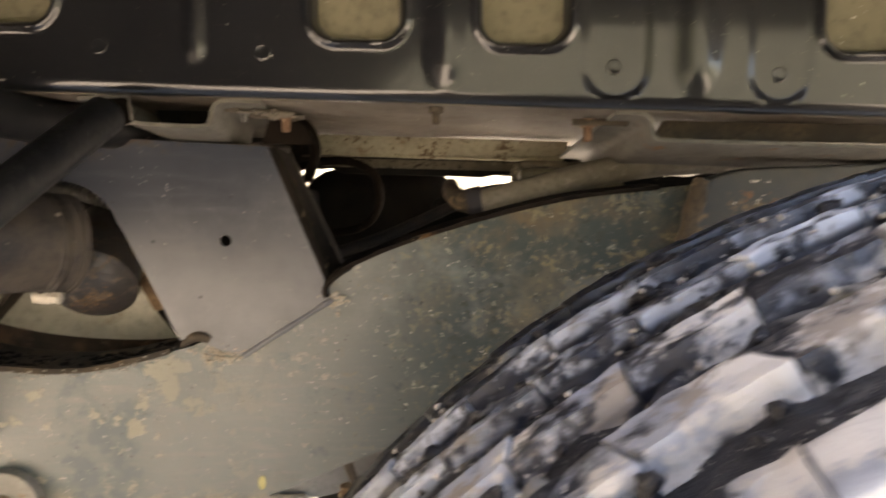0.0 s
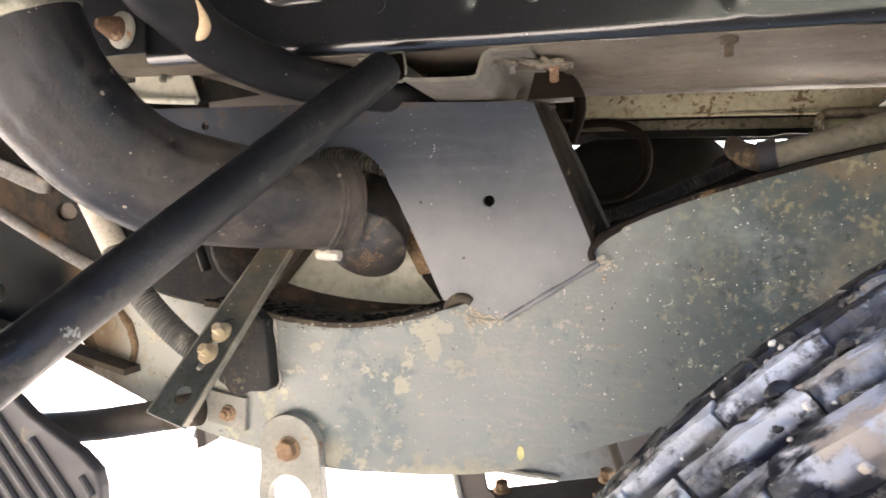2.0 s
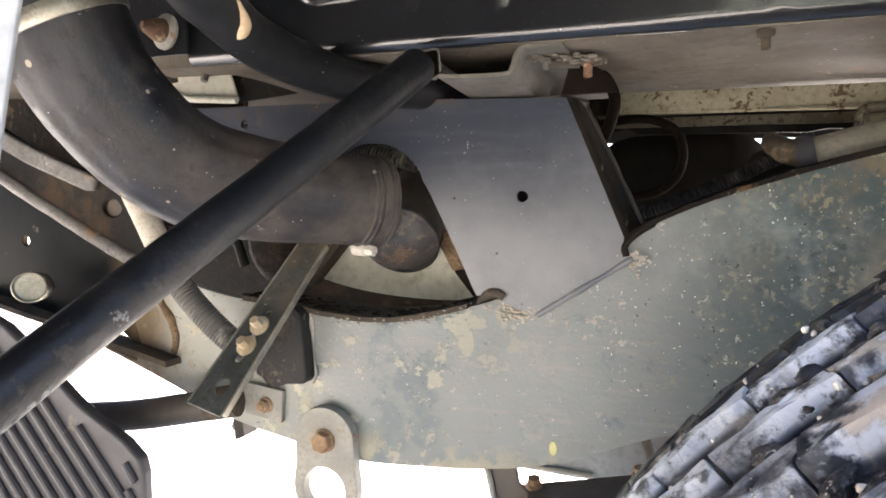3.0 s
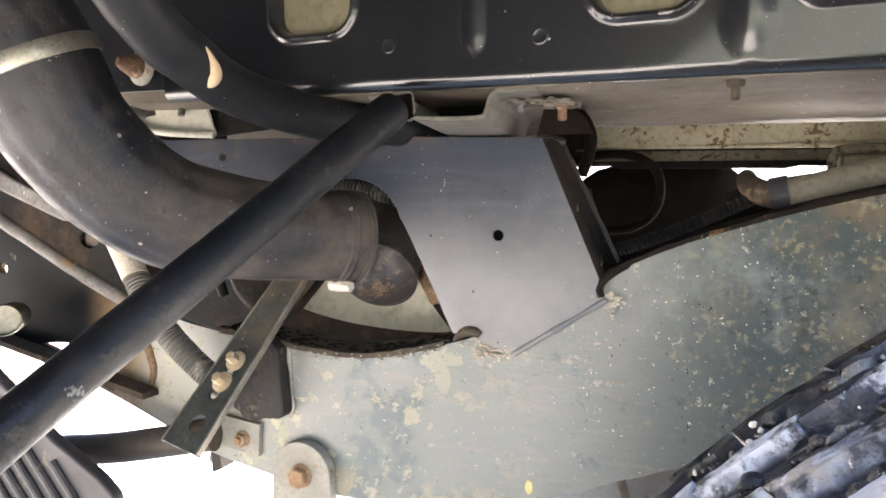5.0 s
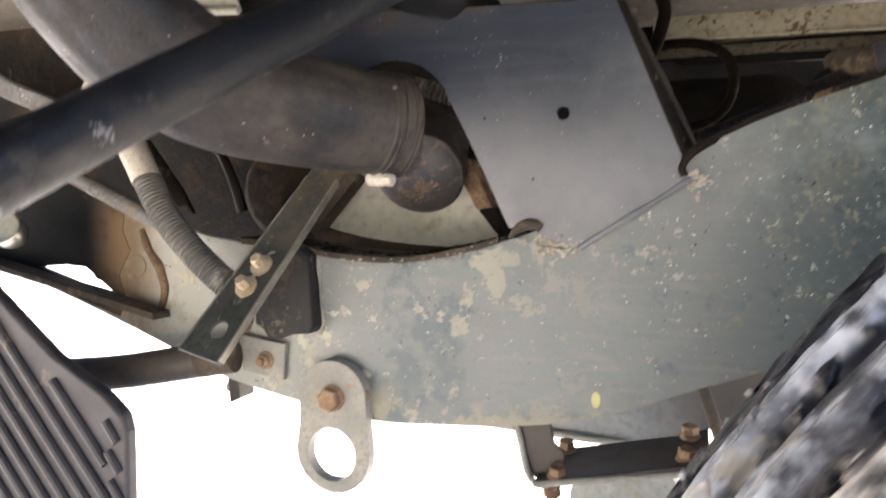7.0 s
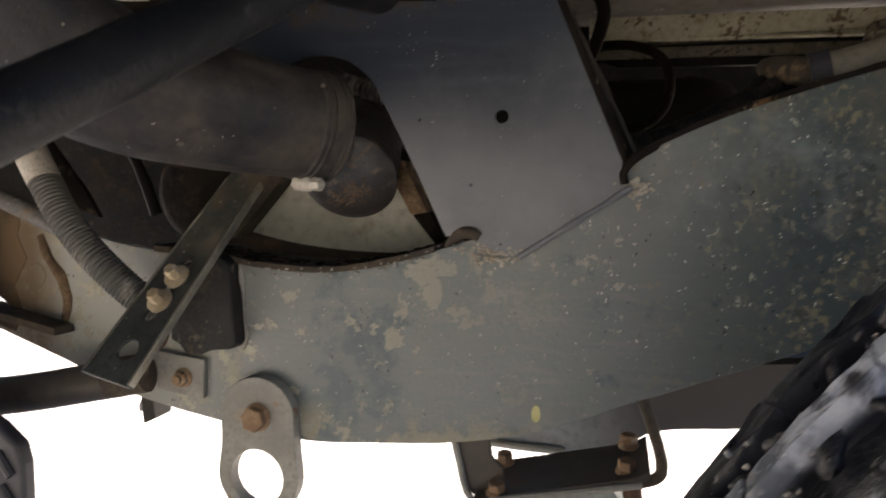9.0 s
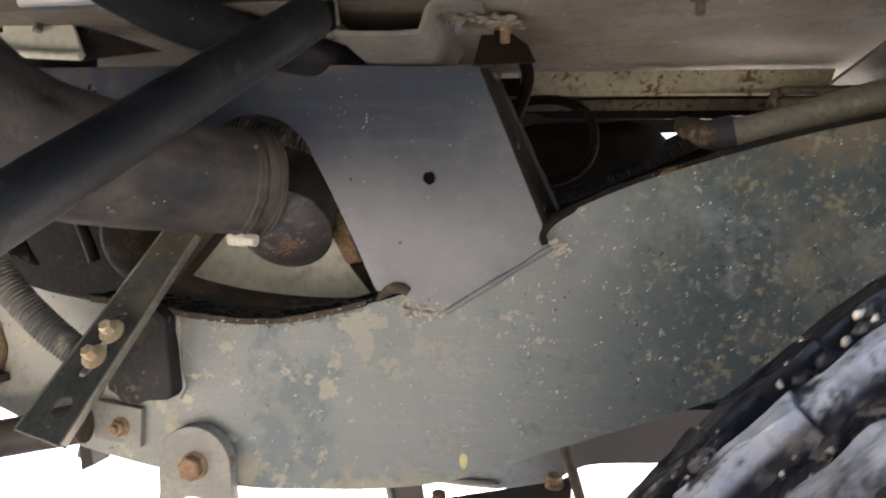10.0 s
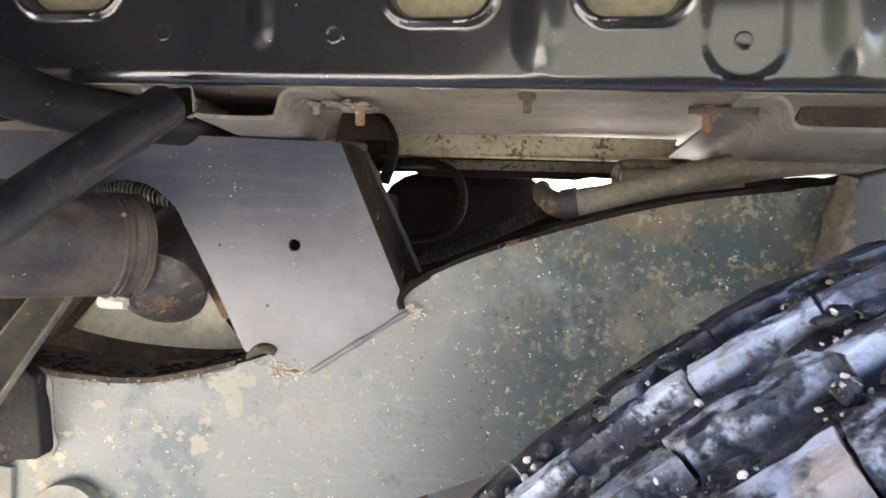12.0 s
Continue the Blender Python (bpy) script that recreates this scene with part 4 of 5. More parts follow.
part("lip_bead", tube([Vector((-0.143, 0.7985, 0.7452)).lerp(Vector((0.136, 0.7985, 0.7382)), k / 20) for k in range(21)], 0.0022, 10, True, 0.0004), "cream", floor_, "rolled bottom edge of the lip")
part("shelf", box(-0.16, 0.797, 0.7425, 0.16, 0.826, 0.7435), "brown", floor_)
bolt(floor_, (-0.011, 0.580, 0.772), (0, 0, -1), 0.011, 0.007, "brown", 0.009)

# ---- hat brackets under the floor ----
def hat_sheet(profile, y0, y1, t=0.003, drop=0.0):
    """A folded sheet: a profile of (x, z) run from y0 back to y1."""
    bm = bmesh.new()
    c = curve_through([(x, z, 0) for x, z in profile], 3)
    loops = []
    n_y = 8
    for j in range(n_y + 1):
        y = y0 + (y1 - y0) * j / n_y
        ring = []
        for i, p in enumerate(c):
            d = (c[min(i + 1, len(c) - 1)] - c[max(i - 1, 0)]).normalized()
            nrm = Vector((-d.y, d.x, 0))
            ring.append((p + nrm * t / 2, p - nrm * t / 2))
        loops.append([bm.verts.new((a.x, y, a.y - drop * j / n_y)) for a, _ in ring] + [bm.verts.new((b.x, y, b.y - drop * j / n_y)) for _, b in ring[::-1]])
    m = len(loops[0])
    for a, b in zip(loops, loops[1:]):
        for k in range(m):
            bm.faces.new((a[k], a[(k + 1) % m], b[(k + 1) % m], b[k]))
    for e, flip in ((loops[0], False), (loops[-1], True)):
        h = m // 2
        for k in range(h - 1):
            q = (e[k], e[k + 1], e[m - 2 - k], e[m - 1 - k])
            bm.faces.new(q[::-1] if flip else q)
    return bm


hat1 = thing("hat_bracket", (-0.22, 0.60, 0.75), "grey folded hat-section mounting bracket with a rusty bolt", "bracket", "hat brackets under the floor")
part("channel", hat_sheet([(-0.292, 0.7735), (-0.266, 0.7735), (-0.258, 0.769), (-0.254, 0.759), (-0.247, 0.7545), (-0.198, 0.7525), (-0.190, 0.757), (-0.187, 0.767), (-0.181, 0.772), (-0.168, 0.7725), (-0.150, 0.772)], 0.572, 0.69, 0.003, 0.008), "hat", hat1)
part("gusset", plate([(-0.158, 0.772), (-0.136, 0.766), (-0.124, 0.757), (-0.118, 0.744), (-0.166, 0.744)], 0.642, 0.646), "darkbrown", hat1, "dark grimy gusset")
part("end_plate", plate([(-0.2721, 0.7722), (-0.2457, 0.7721), (-0.2429, 0.7548), (-0.2517, 0.7506), (-0.265, 0.7563)], 0.5560, 0.5580), "darkbrown", hat1, "dark end plate over the rod")
part("end_lip", tube(curve_through([(-0.2721, 0.5545, 0.7722), (-0.2563, 0.5545, 0.7721), (-0.2457, 0.5545, 0.7721), (-0.2437, 0.5545, 0.7634), (-0.2429, 0.5545, 0.7548)], 6), 0.0011, 8, True, 0.0003), "hat", hat1, "worn edge of the end plate")
part("back_wall", plate([(-0.255, 0.757), (-0.19, 0.755), (-0.187, 0.772), (-0.258, 0.773)], 0.640, 0.643), "dark", hat1)
part("clamp_bar", tube([(-0.172, 0.607, 0.766), (-0.150, 0.610, 0.765), (-0.128, 0.612, 0.764)], 0.003, 8), "brown", hat1)
random.seed(31)
bits = []
for k in range(170):
    at = random.choice(((-0.138, 0.610, 0.7655), (-0.150, 0.610, 0.7665), (-0.171, 0.604, 0.7680)))
    bits.append((Matrix.Translation((at[0] + random.gauss(0, 0.006), at[1] + random.gauss(0, 0.006), at[2] + random.gauss(0, 0.0012))) @ Matrix.Diagonal((1.4, 1.2, 0.7, 1)), random.choice((0.0009, 0.0014, 0.0020, 0.0028))))
crumbs("rust_crust", bits, "underside", hat1, "crusted rust round the bolts", 0.7)
bolt(hat1, (-0.138, 0.612, 0.768), (0, 0, -1), 0.012, 0.006, "rust", 0.010)
bolt(hat1, (-0.171, 0.606, 0.770), (0, 0, -1), 0.009, 0.005, "flake", 0.006)

hat2 = thing("hat_bracket", (0.15, 0.60, 0.74), "grey-brown folded hat-section mounting bracket with a rusty bolt", "bracket", "hat brackets under the floor")
part("channel", hat_sheet([(0.132, 0.7655), (0.145, 0.7655), (0.155, 0.7645), (0.161, 0.7595), (0.1625, 0.752), (0.166, 0.7460), (0.175, 0.7440), (0.22, 0.743), (0.36, 0.740), (0.40, 0.740)], 0.572, 0.80, 0.003, 0.023), "hat", hat2)
# Added plate whose brown stands in for the shade inside the channel.
part("liner", plate([(0.172, 0.7475), (0.62, 0.741), (0.62, 0.757), (0.18, 0.7625)], 0.598, 0.602), "brown", hat2, "added brown plate standing for the shaded recess of the channel")
part("clamp_bar", tube([(0.104, 0.602, 0.761), (0.125, 0.60, 0.761), (0.150, 0.598, 0.760)], 0.003, 8), "brown", hat2)
bolt(hat2, (0.118, 0.606, 0.763), (0, 0, -1), 0.012, 0.006, "rust", 0.012)

hat0 = thing("hat_bracket", (-0.54, 0.60, 0.76), "pale grey folded mounting bracket under the body floor", "bracket", "hat brackets under the floor")
part("channel", hat_sheet([(-0.66, 0.780), (-0.60, 0.775), (-0.568, 0.773), (-0.560, 0.778), (-0.556, 0.792), (-0.548, 0.797), (-0.50, 0.795), (-0.47, 0.786)], 0.575, 0.65, 0.003, 0.0), "hat", hat0)
part("face", plate([(-0.541, 0.795), (-0.551, 0.788), (-0.549, 0.776), (-0.572, 0.774), (-0.562, 0.766), (-0.53, 0.757), (-0.474, 0.753), (-0.480, 0.770), (-0.486, 0.784), (-0.50, 0.794)], 0.600, 0.603), "inner", hat0, "pale green-grey face", bevel=0.001)
part("lower_lip", tube(curve_through([(-0.575, 0.596, 0.772), (-0.555, 0.594, 0.762), (-0.53, 0.594, 0.757), (-0.50, 0.596, 0.7545), (-0.475, 0.598, 0.753)], 8), 0.0035, 10), "inner", hat0)
part("gusset", plate([(-0.498, 0.771), (-0.487, 0.780), (-0.455, 0.772), (-0.41, 0.757), (-0.478, 0.7525)], 0.607, 0.610), "dark", hat0, "dark grimy gusset")
part("top_strip", plate([(-0.66, 0.806), (-0.52, 0.7965), (-0.478, 0.792), (-0.478, 0.7985), (-0.66, 0.815)], 0.570, 0.574), "cream", hat0, bevel=0.001)
bolt(hat0, (-0.510, 0.597, 0.786), (0, -0.3, -1), 0.012, 0.006, "hat", 0.008)

# ---- grey pipe on the rail ----
pipe = thing("fuel_pipe", (0.15, 0.70, 0.70), "dusty grey rubber pipe with a black clip along the rail", "pipe")
pp = curve_through([(0.034, 0.702, 0.6915), (0.048, 0.70, 0.6942), (0.074, 0.70, 0.701), (0.144, 0.70, 0.720), (0.213, 0.70, 0.732), (0.29, 0.70, 0.736), (0.40, 0.71, 0.735), (0.6, 0.72, 0.735)], 8)
part("pipe", tube(pp, 0.0135, 24), "pipe", pipe)
part("clip", lathe([(-0.007, 0.0165), (0.007, 0.0165)], (0.031, 0.703, 0.6912), (1, -0.2, 0.2), 24), "block", pipe, "black clip")
part("elbow", tube(curve_through([(0.036, 0.702, 0.692), (0.024, 0.705, 0.692), (0.014, 0.714, 0.6955), (0.009, 0.728, 0.700), (0.007, 0.748, 0.704), (0.008, 0.775, 0.709)], 8), lambda t: 0.0125 - 0.004 * t, 20), "brown", pipe, "brown dusty elbow")
clipb = thing("pipe_bracket", (0.08, 0.74, 0.71), "tan rusty folded pipe bracket under the body floor", "bracket")
part("hook", tube(curve_through([(0.074, 0.735, 0.706), (0.073, 0.735, 0.722), (0.080, 0.735, 0.731), (0.12, 0.735, 0.731), (0.20, 0.735, 0.729)], 6), 0.004, 10), "chipped", clipb)
part("pad", box(0.080, 0.740, 0.705, 0.19, 0.77, 0.727), "khaki", clipb, "mossy dirty pad", bevel=0.003)

# ---- rear of the rail: upright with rust ----
post = thing("spring_hanger", (0.25, 0.63, 0.64), "rust-stained upright flange on the chassis rail", "bracket")
part("flange", plate([(0.205, 0.60), (0.222, 0.700), (0.232, 0.716), (0.262, 0.724), (0.50, 0.735), (0.50, 0.60)], 0.622, RY - 0.0005), "rail_rust", post, bevel=0.004, segs=3)
part("weld_strip", tube(curve_through([(0.224, 0.623, 0.714), (0.217, 0.622, 0.69), (0.211, 0.622, 0.66), (0.206, 0.622, 0.63), (0.203, 0.622, 0.60)], 12), 0.0085, 14, True, 0.005), "brown", post, "crusted rusty weld strip")

# ---- dark things behind the rail ----
inrail = thing("inner_rail", (0.2, 0.74, 0.5), "grimy inner side of the chassis rail, coloured dark for shade", "chassis rail")
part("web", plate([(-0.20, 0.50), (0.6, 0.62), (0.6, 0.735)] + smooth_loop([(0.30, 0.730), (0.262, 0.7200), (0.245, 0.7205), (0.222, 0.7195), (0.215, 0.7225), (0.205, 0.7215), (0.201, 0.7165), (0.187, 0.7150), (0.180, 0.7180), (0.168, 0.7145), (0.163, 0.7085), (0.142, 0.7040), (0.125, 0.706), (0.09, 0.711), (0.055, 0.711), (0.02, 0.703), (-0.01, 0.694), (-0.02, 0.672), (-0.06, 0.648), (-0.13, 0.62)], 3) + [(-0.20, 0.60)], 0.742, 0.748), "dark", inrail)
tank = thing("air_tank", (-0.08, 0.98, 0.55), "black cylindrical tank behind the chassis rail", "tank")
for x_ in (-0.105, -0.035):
    part("strap", lathe([(-0.009, 0.1035), (-0.009, 0.1046), (0.009, 0.1046), (0.009, 0.1035)], (x_, 0.97, 0.632), (1, 0, 0), 40), "shade_black", tank, "dirty steel strap")
part("shell", lathe([(-0.108, 0.03), (-0.104, 0.07), (-0.094, 0.087), (-0.077, 0.098), (-0.055, 0.1035), (0.063, 0.1035), (0.082, 0.098), (0.097, 0.085), (0.104, 0.07), (0.106, 0.03)], (-0.083, 0.97, 0.632), (1, 0, 0), 40), "shade_black", tank)
loop_ = thing("looped_pipe", (-0.08, 0.78, 0.66), "thin brown looped pipe behind the gusset plate", "pipe")
part("pipe", tube(curve_through([(-0.17, 0.76, 0.725), (-0.13, 0.775, 0.735), (-0.100, 0.78, 0.734), (-0.078, 0.78, 0.722), (-0.071, 0.78, 0.700), (-0.077, 0.78, 0.676), (-0.10, 0.78, 0.660), (-0.15, 0.78, 0.655)], 8), 0.0046, 14), "darkbrown", loop_)
breather = thing("breather_hose", (-0.12, 0.70, 0.74), "short black rubber breather hose behind the gusset plate", "hose")
part("hose", tube(curve_through([(-0.146, 0.7, 0.774), (-0.1348, 0.7, 0.7628), (-0.1283, 0.7, 0.7463), (-0.1316, 0.705, 0.7295), (-0.1385, 0.71, 0.7124)], 8), 0.0055, 16), "darkbrown", breather)
cor = thing("corrugated_conduit", (-0.05, 0.73, 0.65), "thin black corrugated conduit behind the chassis rail", "conduit")
cpts = curve_through([(-0.16, 0.73, 0.628), (-0.102, 0.725, 0.642), (-0.060, 0.72, 0.657), (-0.024, 0.72, 0.673), (0.012, 0.72, 0.690)], 60)
part("conduit", tube(cpts, lambda t: 0.0060 + 0.0008 * math.sin(t * 345), 16), "rubber", cor)
cross = thing("engine_side", (-0.2, 1.15, 0.55), "grimy engine side inside the bay, coloured dark for shade", "engine")
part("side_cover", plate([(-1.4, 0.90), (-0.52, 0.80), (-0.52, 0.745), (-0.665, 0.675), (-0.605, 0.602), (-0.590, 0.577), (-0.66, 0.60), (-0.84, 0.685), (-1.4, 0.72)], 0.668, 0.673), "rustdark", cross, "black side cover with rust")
part("pump", box(-0.24, 0.80, 0.52, -0.15, 0.86, 0.705), "shade_black", cross, bevel=0.008)
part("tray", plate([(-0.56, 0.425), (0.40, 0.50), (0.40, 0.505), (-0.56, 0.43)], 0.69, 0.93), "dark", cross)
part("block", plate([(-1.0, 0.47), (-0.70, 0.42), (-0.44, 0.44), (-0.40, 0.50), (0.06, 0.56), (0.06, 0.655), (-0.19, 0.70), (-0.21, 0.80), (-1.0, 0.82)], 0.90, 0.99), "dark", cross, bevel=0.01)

# ---- inner panel seen through the arch ----
inner = thing("bulkhead", (-0.38, 0.74, 0.54), "pale grey inner panel behind the arch of the chassis rail", "panel")
part("panel", plate(smooth_loop([(-0.505, 0.573), (-0.46, 0.559), (-0.41, 0.5495), (-0.35, 0.5445), (-0.29, 0.5455), (-0.250, 0.556)], 4) + [(-0.270, 0.572), (-0.335, 0.64), (-0.42, 0.64), (-0.487, 0.605)], 0.742, 0.746), "inner", inner, bevel=0.001)
part("lower_channel", plate([(-0.56, 0.47), (-0.18, 0.47), (-0.18, 0.59), (-0.56, 0.59)], 0.765, 0.770), "rustdark", inner, "dark channel behind the panel")
part("side_rib", plate([(-0.292, 0.580), (-0.276, 0.583), (-0.300, 0.630), (-0.318, 0.628)], 0.705, 0.740), "rib", inner, "rusty brown rib", bevel=0.003)
part("rib_foot", plate([(-0.268, 0.553), (-0.260, 0.560), (-0.275, 0.584), (-0.291, 0.581)], 0.705, 0.740), "edge", inner, "black foot of the rib", bevel=0.002)
part("edge_bead", tube([Vector((-0.318, 0.735, 0.622)).lerp(Vector((-0.257, 0.735, 0.560)), k / 16) for k in range(17)], 0.0018, 8, True, 0.0008), "inner", inner, "pale bead along the panel")
part("left_rib", plate([(-0.49, 0.56), (-0.475, 0.556), (-0.40, 0.64), (-0.42, 0.66)], 0.715, 0.740), "brown", inner, "muddy brown rib", bevel=0.002)
spring_ = thing("coil_conduit", (-0.37, 0.70, 0.70), "short corrugated conduit in the arch of the gusset plate", "conduit")
part("conduit", tube(curve_through([(-0.43, 0.69, 0.712), (-0.403, 0.70, 0.709), (-0.37, 0.70, 0.703), (-0.335, 0.70, 0.693), (-0.30, 0.71, 0.68)], 24), lambda t: 0.0078 + 0.0013 * math.sin(t * 96 * 2.1), 16), "conduit", spring_)
drum = thing("pulley_housing", (-0.548, 0.84, 0.55), "brown grimy round housing behind the slotted strip", "engine part")
part("drum", lathe([(-0.05, 0.05), (-0.045, 0.058), (0.045, 0.058), (0.05, 0.05)], (-0.548, 0.82, 0.603), (0.1, -1, 0), 36), "rustdark", drum)

cable = thing("vacuum_cable", (-0.6, 0.69, 0.63), "thin black rubber cable behind the hose", "cable")
part("cable", tube(curve_through([(-0.70, 0.69, 0.70), (-0.655, 0.69, 0.678), (-0.605, 0.69, 0.664), (-0.575, 0.69, 0.645), (-0.556, 0.69, 0.612), (-0.552, 0.70, 0.58)], 8), lambda t: 0.0045 + 0.003 * max(0, t - 0.5), 12), "dark", cable)
# ---- left side: corrugated tube, plates ----
tubel = thing("drain_tube", (-0.56, 0.60, 0.55), "dusty corrugated drain tube with a white collar", "tube")
tl = [(-0.592, 0.608, 0.612), (-0.572, 0.605, 0.582), (-0.549, 0.605, 0.555), (-0.524, 0.607, 0.531), (-0.500, 0.612, 0.510), (-0.482, 0.618, 0.498)]
part("tube", tube(curve_through(tl, 36), lambda t: 0.0128 + 0.0008 * math.sin(t * 180 * 1.7), 24), "conduit", tubel)
part("collar", tube(curve_through([(-0.675, 0.63, 0.705), (-0.645, 0.622, 0.678), (-0.612, 0.612, 0.640), (-0.590, 0.607, 0.609)], 6), lambda t: 0.0150 - 0.0015 * t, 24), "white", tubel, "white collar")
dplate = thing("shield_plate", (-0.70, 0.62, 0.62), "black shield plate with a rusty hole above the chassis rail", "shield")
part("plate", plate([(-0.95, 0.80), (-0.78, 0.712), (-0.705, 0.690), (-0.655, 0.672), (-0.600, 0.600), (-0.585, 0.575), (-0.66, 0.60), (-0.84, 0.68), (-0.95, 0.735)], 0.622, 0.628, [ring2(-0.672, 0.648, 0.012, 18, 1.2, 0.8)]), "dark", dplate, bevel=0.002)
part("ridge", plate([(-0.95, 0.79), (-0.78, 0.716), (-0.688, 0.683), (-0.690, 0.668), (-0.705, 0.668), (-0.79, 0.698), (-0.95, 0.77)], 0.614, 0.622), "flake", dplate, "dusty grey folded edge", bevel=0.003)
part("rust_plug", lathe([(0, 0.012), (0.002, 0.012)], (-0.672, 0.629, 0.648), (0, -1, 0), 18), "arm", dplate)
knob = thing("pipe_stub", (-0.70, 0.55, 0.567), "open steel pipe stub on the chassis rail", "pipe stub")
part("stub", lathe([(-0.12, 0.0165), (0.0, 0.0165), (0.0015, 0.0155), (-0.003, 0.0145), (-0.012, 0.0140), (-0.012, 0.0)], (-0.700, 0.540, 0.567), (0.75, -0.64, 0.10), 32), "steel", knob)
ledge = thing("step_flange", (-0.70, 0.63, 0.49), "rusty brown flange strip under the chassis rail", "flange")
part("flange", plate([(-0.95, 0.547), (-0.83, 0.5235), (-0.70, 0.4985), (-0.600, 0.479), (-0.599, 0.4715), (-0.70, 0.491), (-0.83, 0.516), (-0.95, 0.539)], 0.620, RY - 0.001), "brown", ledge, bevel=0.001)

# ---- step block and its arm, low at the left ----
step = thing("step_tread", (-0.66, 0.54, 0.3), "ribbed black plastic step tread", "step")
s_out = [(-0.95, 0.60), (-0.74, 0.525), (-0.703, 0.500), (-0.635, 0.450), (-0.575, 0.420), (-0.556, 0.405), (-0.552, 0.39), (-0.552, 0.25), (-0.95, 0.25)]
part("body", plate(s_out, 0.538, 0.552), "block", step, bevel=0.004, segs=3)
top_x, top_z = [p[0] for p in s_out[:7]], [p[1] for p in s_out[:7]]
for k in range(16):
    run = []
    for q in range(120):
        x_, z_ = -0.95 + 0.028 * k + 0.0036 * q - 0.12, 0.60 - 0.0040 * q
        if -0.94 < x_ < -0.572 and 0.26 < z_ < np.interp(x_, top_x, top_z) - 0.022:
            run.append((x_, 0.538, z_))
    if len(run) > 6:
        part("rib", tube(run[::3] + [run[-1]], 0.0052, 10), "block", step)
for k in range(5):
    q = Vector((-0.574 + 0.002 * k, 0.538, 0.398 - 0.026 * k))
    part("end_rib", tube([q, q + Vector((0.007, 0, -0.009)), q + Vector((0.013, 0, -0.017))], 0.0046, 10), "block", step)
part("arm", tube(curve_through([(-0.80, 0.560, 0.410), (-0.70, 0.577, 0.417), (-0.62, 0.595, 0.424), (-0.55, 0.610, 0.436), (-0.510, 0.618, 0.444)], 8), 0.0165, 24), "arm", step, "dark brown painted tubular arm")
part("socket", tube([(-0.535, 0.613, 0.4395), (-0.503, 0.620, 0.4455)], 0.0172, 24), "brown", step, "rusty arm end")

# ---- bracket under the rail ----
ub = thing("hanger_bracket", (-0.16, 0.66, 0.36), "dark rusty U-shaped hanger bracket bolted under the chassis rail", "bracket")
part("left_leg", plate([(-0.243, 0.404), (-0.213, 0.406), (-0.209, 0.384), (-0.200, 0.376), (-0.200, 0.362), (-0.222, 0.349), (-0.230, 0.354)], 0.664, 0.668), "arm", ub, bevel=0.001)
part("left_edge", tube(curve_through([(-0.2425, 0.662, 0.404), (-0.2370, 0.662, 0.38), (-0.2310, 0.661, 0.357), (-0.2230, 0.656, 0.350), (-0.2130, 0.649, 0.352)], 6), 0.003, 8), "lug", ub)
part("tray", plate([(-0.224, 0.350), (-0.092, 0.380), (-0.086, 0.386), (-0.086, 0.392), (-0.10, 0.3845), (-0.222, 0.3545)], 0.648, 0.728), "arm", ub, bevel=0.001)
part("tray_edge", tube([(-0.222, 0.647, 0.352), (-0.16, 0.647, 0.3655), (-0.092, 0.647, 0.381)], 0.0028, 8, True, 0.001), "lug", ub, "tan rusty tray edge")
part("right_leg", tube(curve_through([(-0.093, 0.652, 0.446), (-0.084, 0.652, 0.42), (-0.078, 0.652, 0.395), (-0.084, 0.652, 0.384), (-0.11, 0.652, 0.378)], 6), 0.0045, 12), "brown", ub)
for p, ax in (((-0.101, 0.710, 0.388), (0, -0.1, 1)), ((-0.103, 0.666, 0.3825), (0, -0.1, 1)), ((-0.207, 0.715, 0.360), (0, -0.1, 1)), ((-0.204, 0.656, 0.3575), (0, -0.1, 1))):
    bolt(ub, p, ax, 0.013, 0.010, "boltrust", 0.0)
for x_, z_ in ((-0.213, 0.352), (-0.100, 0.376)):
    part("nut", lathe([(0, 0.010), (0.004, 0.012), (0.004, 0.008), (0.016, 0.0075), (0.018, 0.005)], (x_, 0.668, z_), (0.15, 0, -1), 12), "rust", ub)
castb = thing("cast_mount", (-0.15, 0.67, 0.3), "grey cast alloy mount under the hanger bracket", "mount")
part("body", plate([(-0.195, 0.345), (-0.175, 0.358), (-0.115, 0.370), (-0.103, 0.350), (-0.105, 0.28), (-0.195, 0.28)], 0.665, 0.71, [ring2(-0.148, 0.325, 0.015, 24)]), "cast", castb, smooth=False)
fb = thing("cross_beam", (-0.1, 0.85, 0.38), "grey painted cross beam behind the chassis rail", "cross beam")
part("lower_lip", tube([(-0.29, 0.795, 0.3495), (-0.248, 0.795, 0.3480), (-0.206, 0.795, 0.3468), (-0.160, 0.795, 0.3455)], 0.0034, 8, True, 0.001), "lug", fb, "tan dirty lip")
part("beam", plate(smooth_loop([(-0.33, 0.345), (-0.25, 0.342), (-0.165, 0.340), (-0.1098, 0.3515), (-0.0734, 0.3721), (-0.0115, 0.3799), (0.1, 0.3899), (0.4, 0.3999)], 4) + [(0.4, 0.60), (-0.02, 0.475), (-0.30, 0.375)], 0.80, 0.84), "greybar", fb, bevel=0.003)

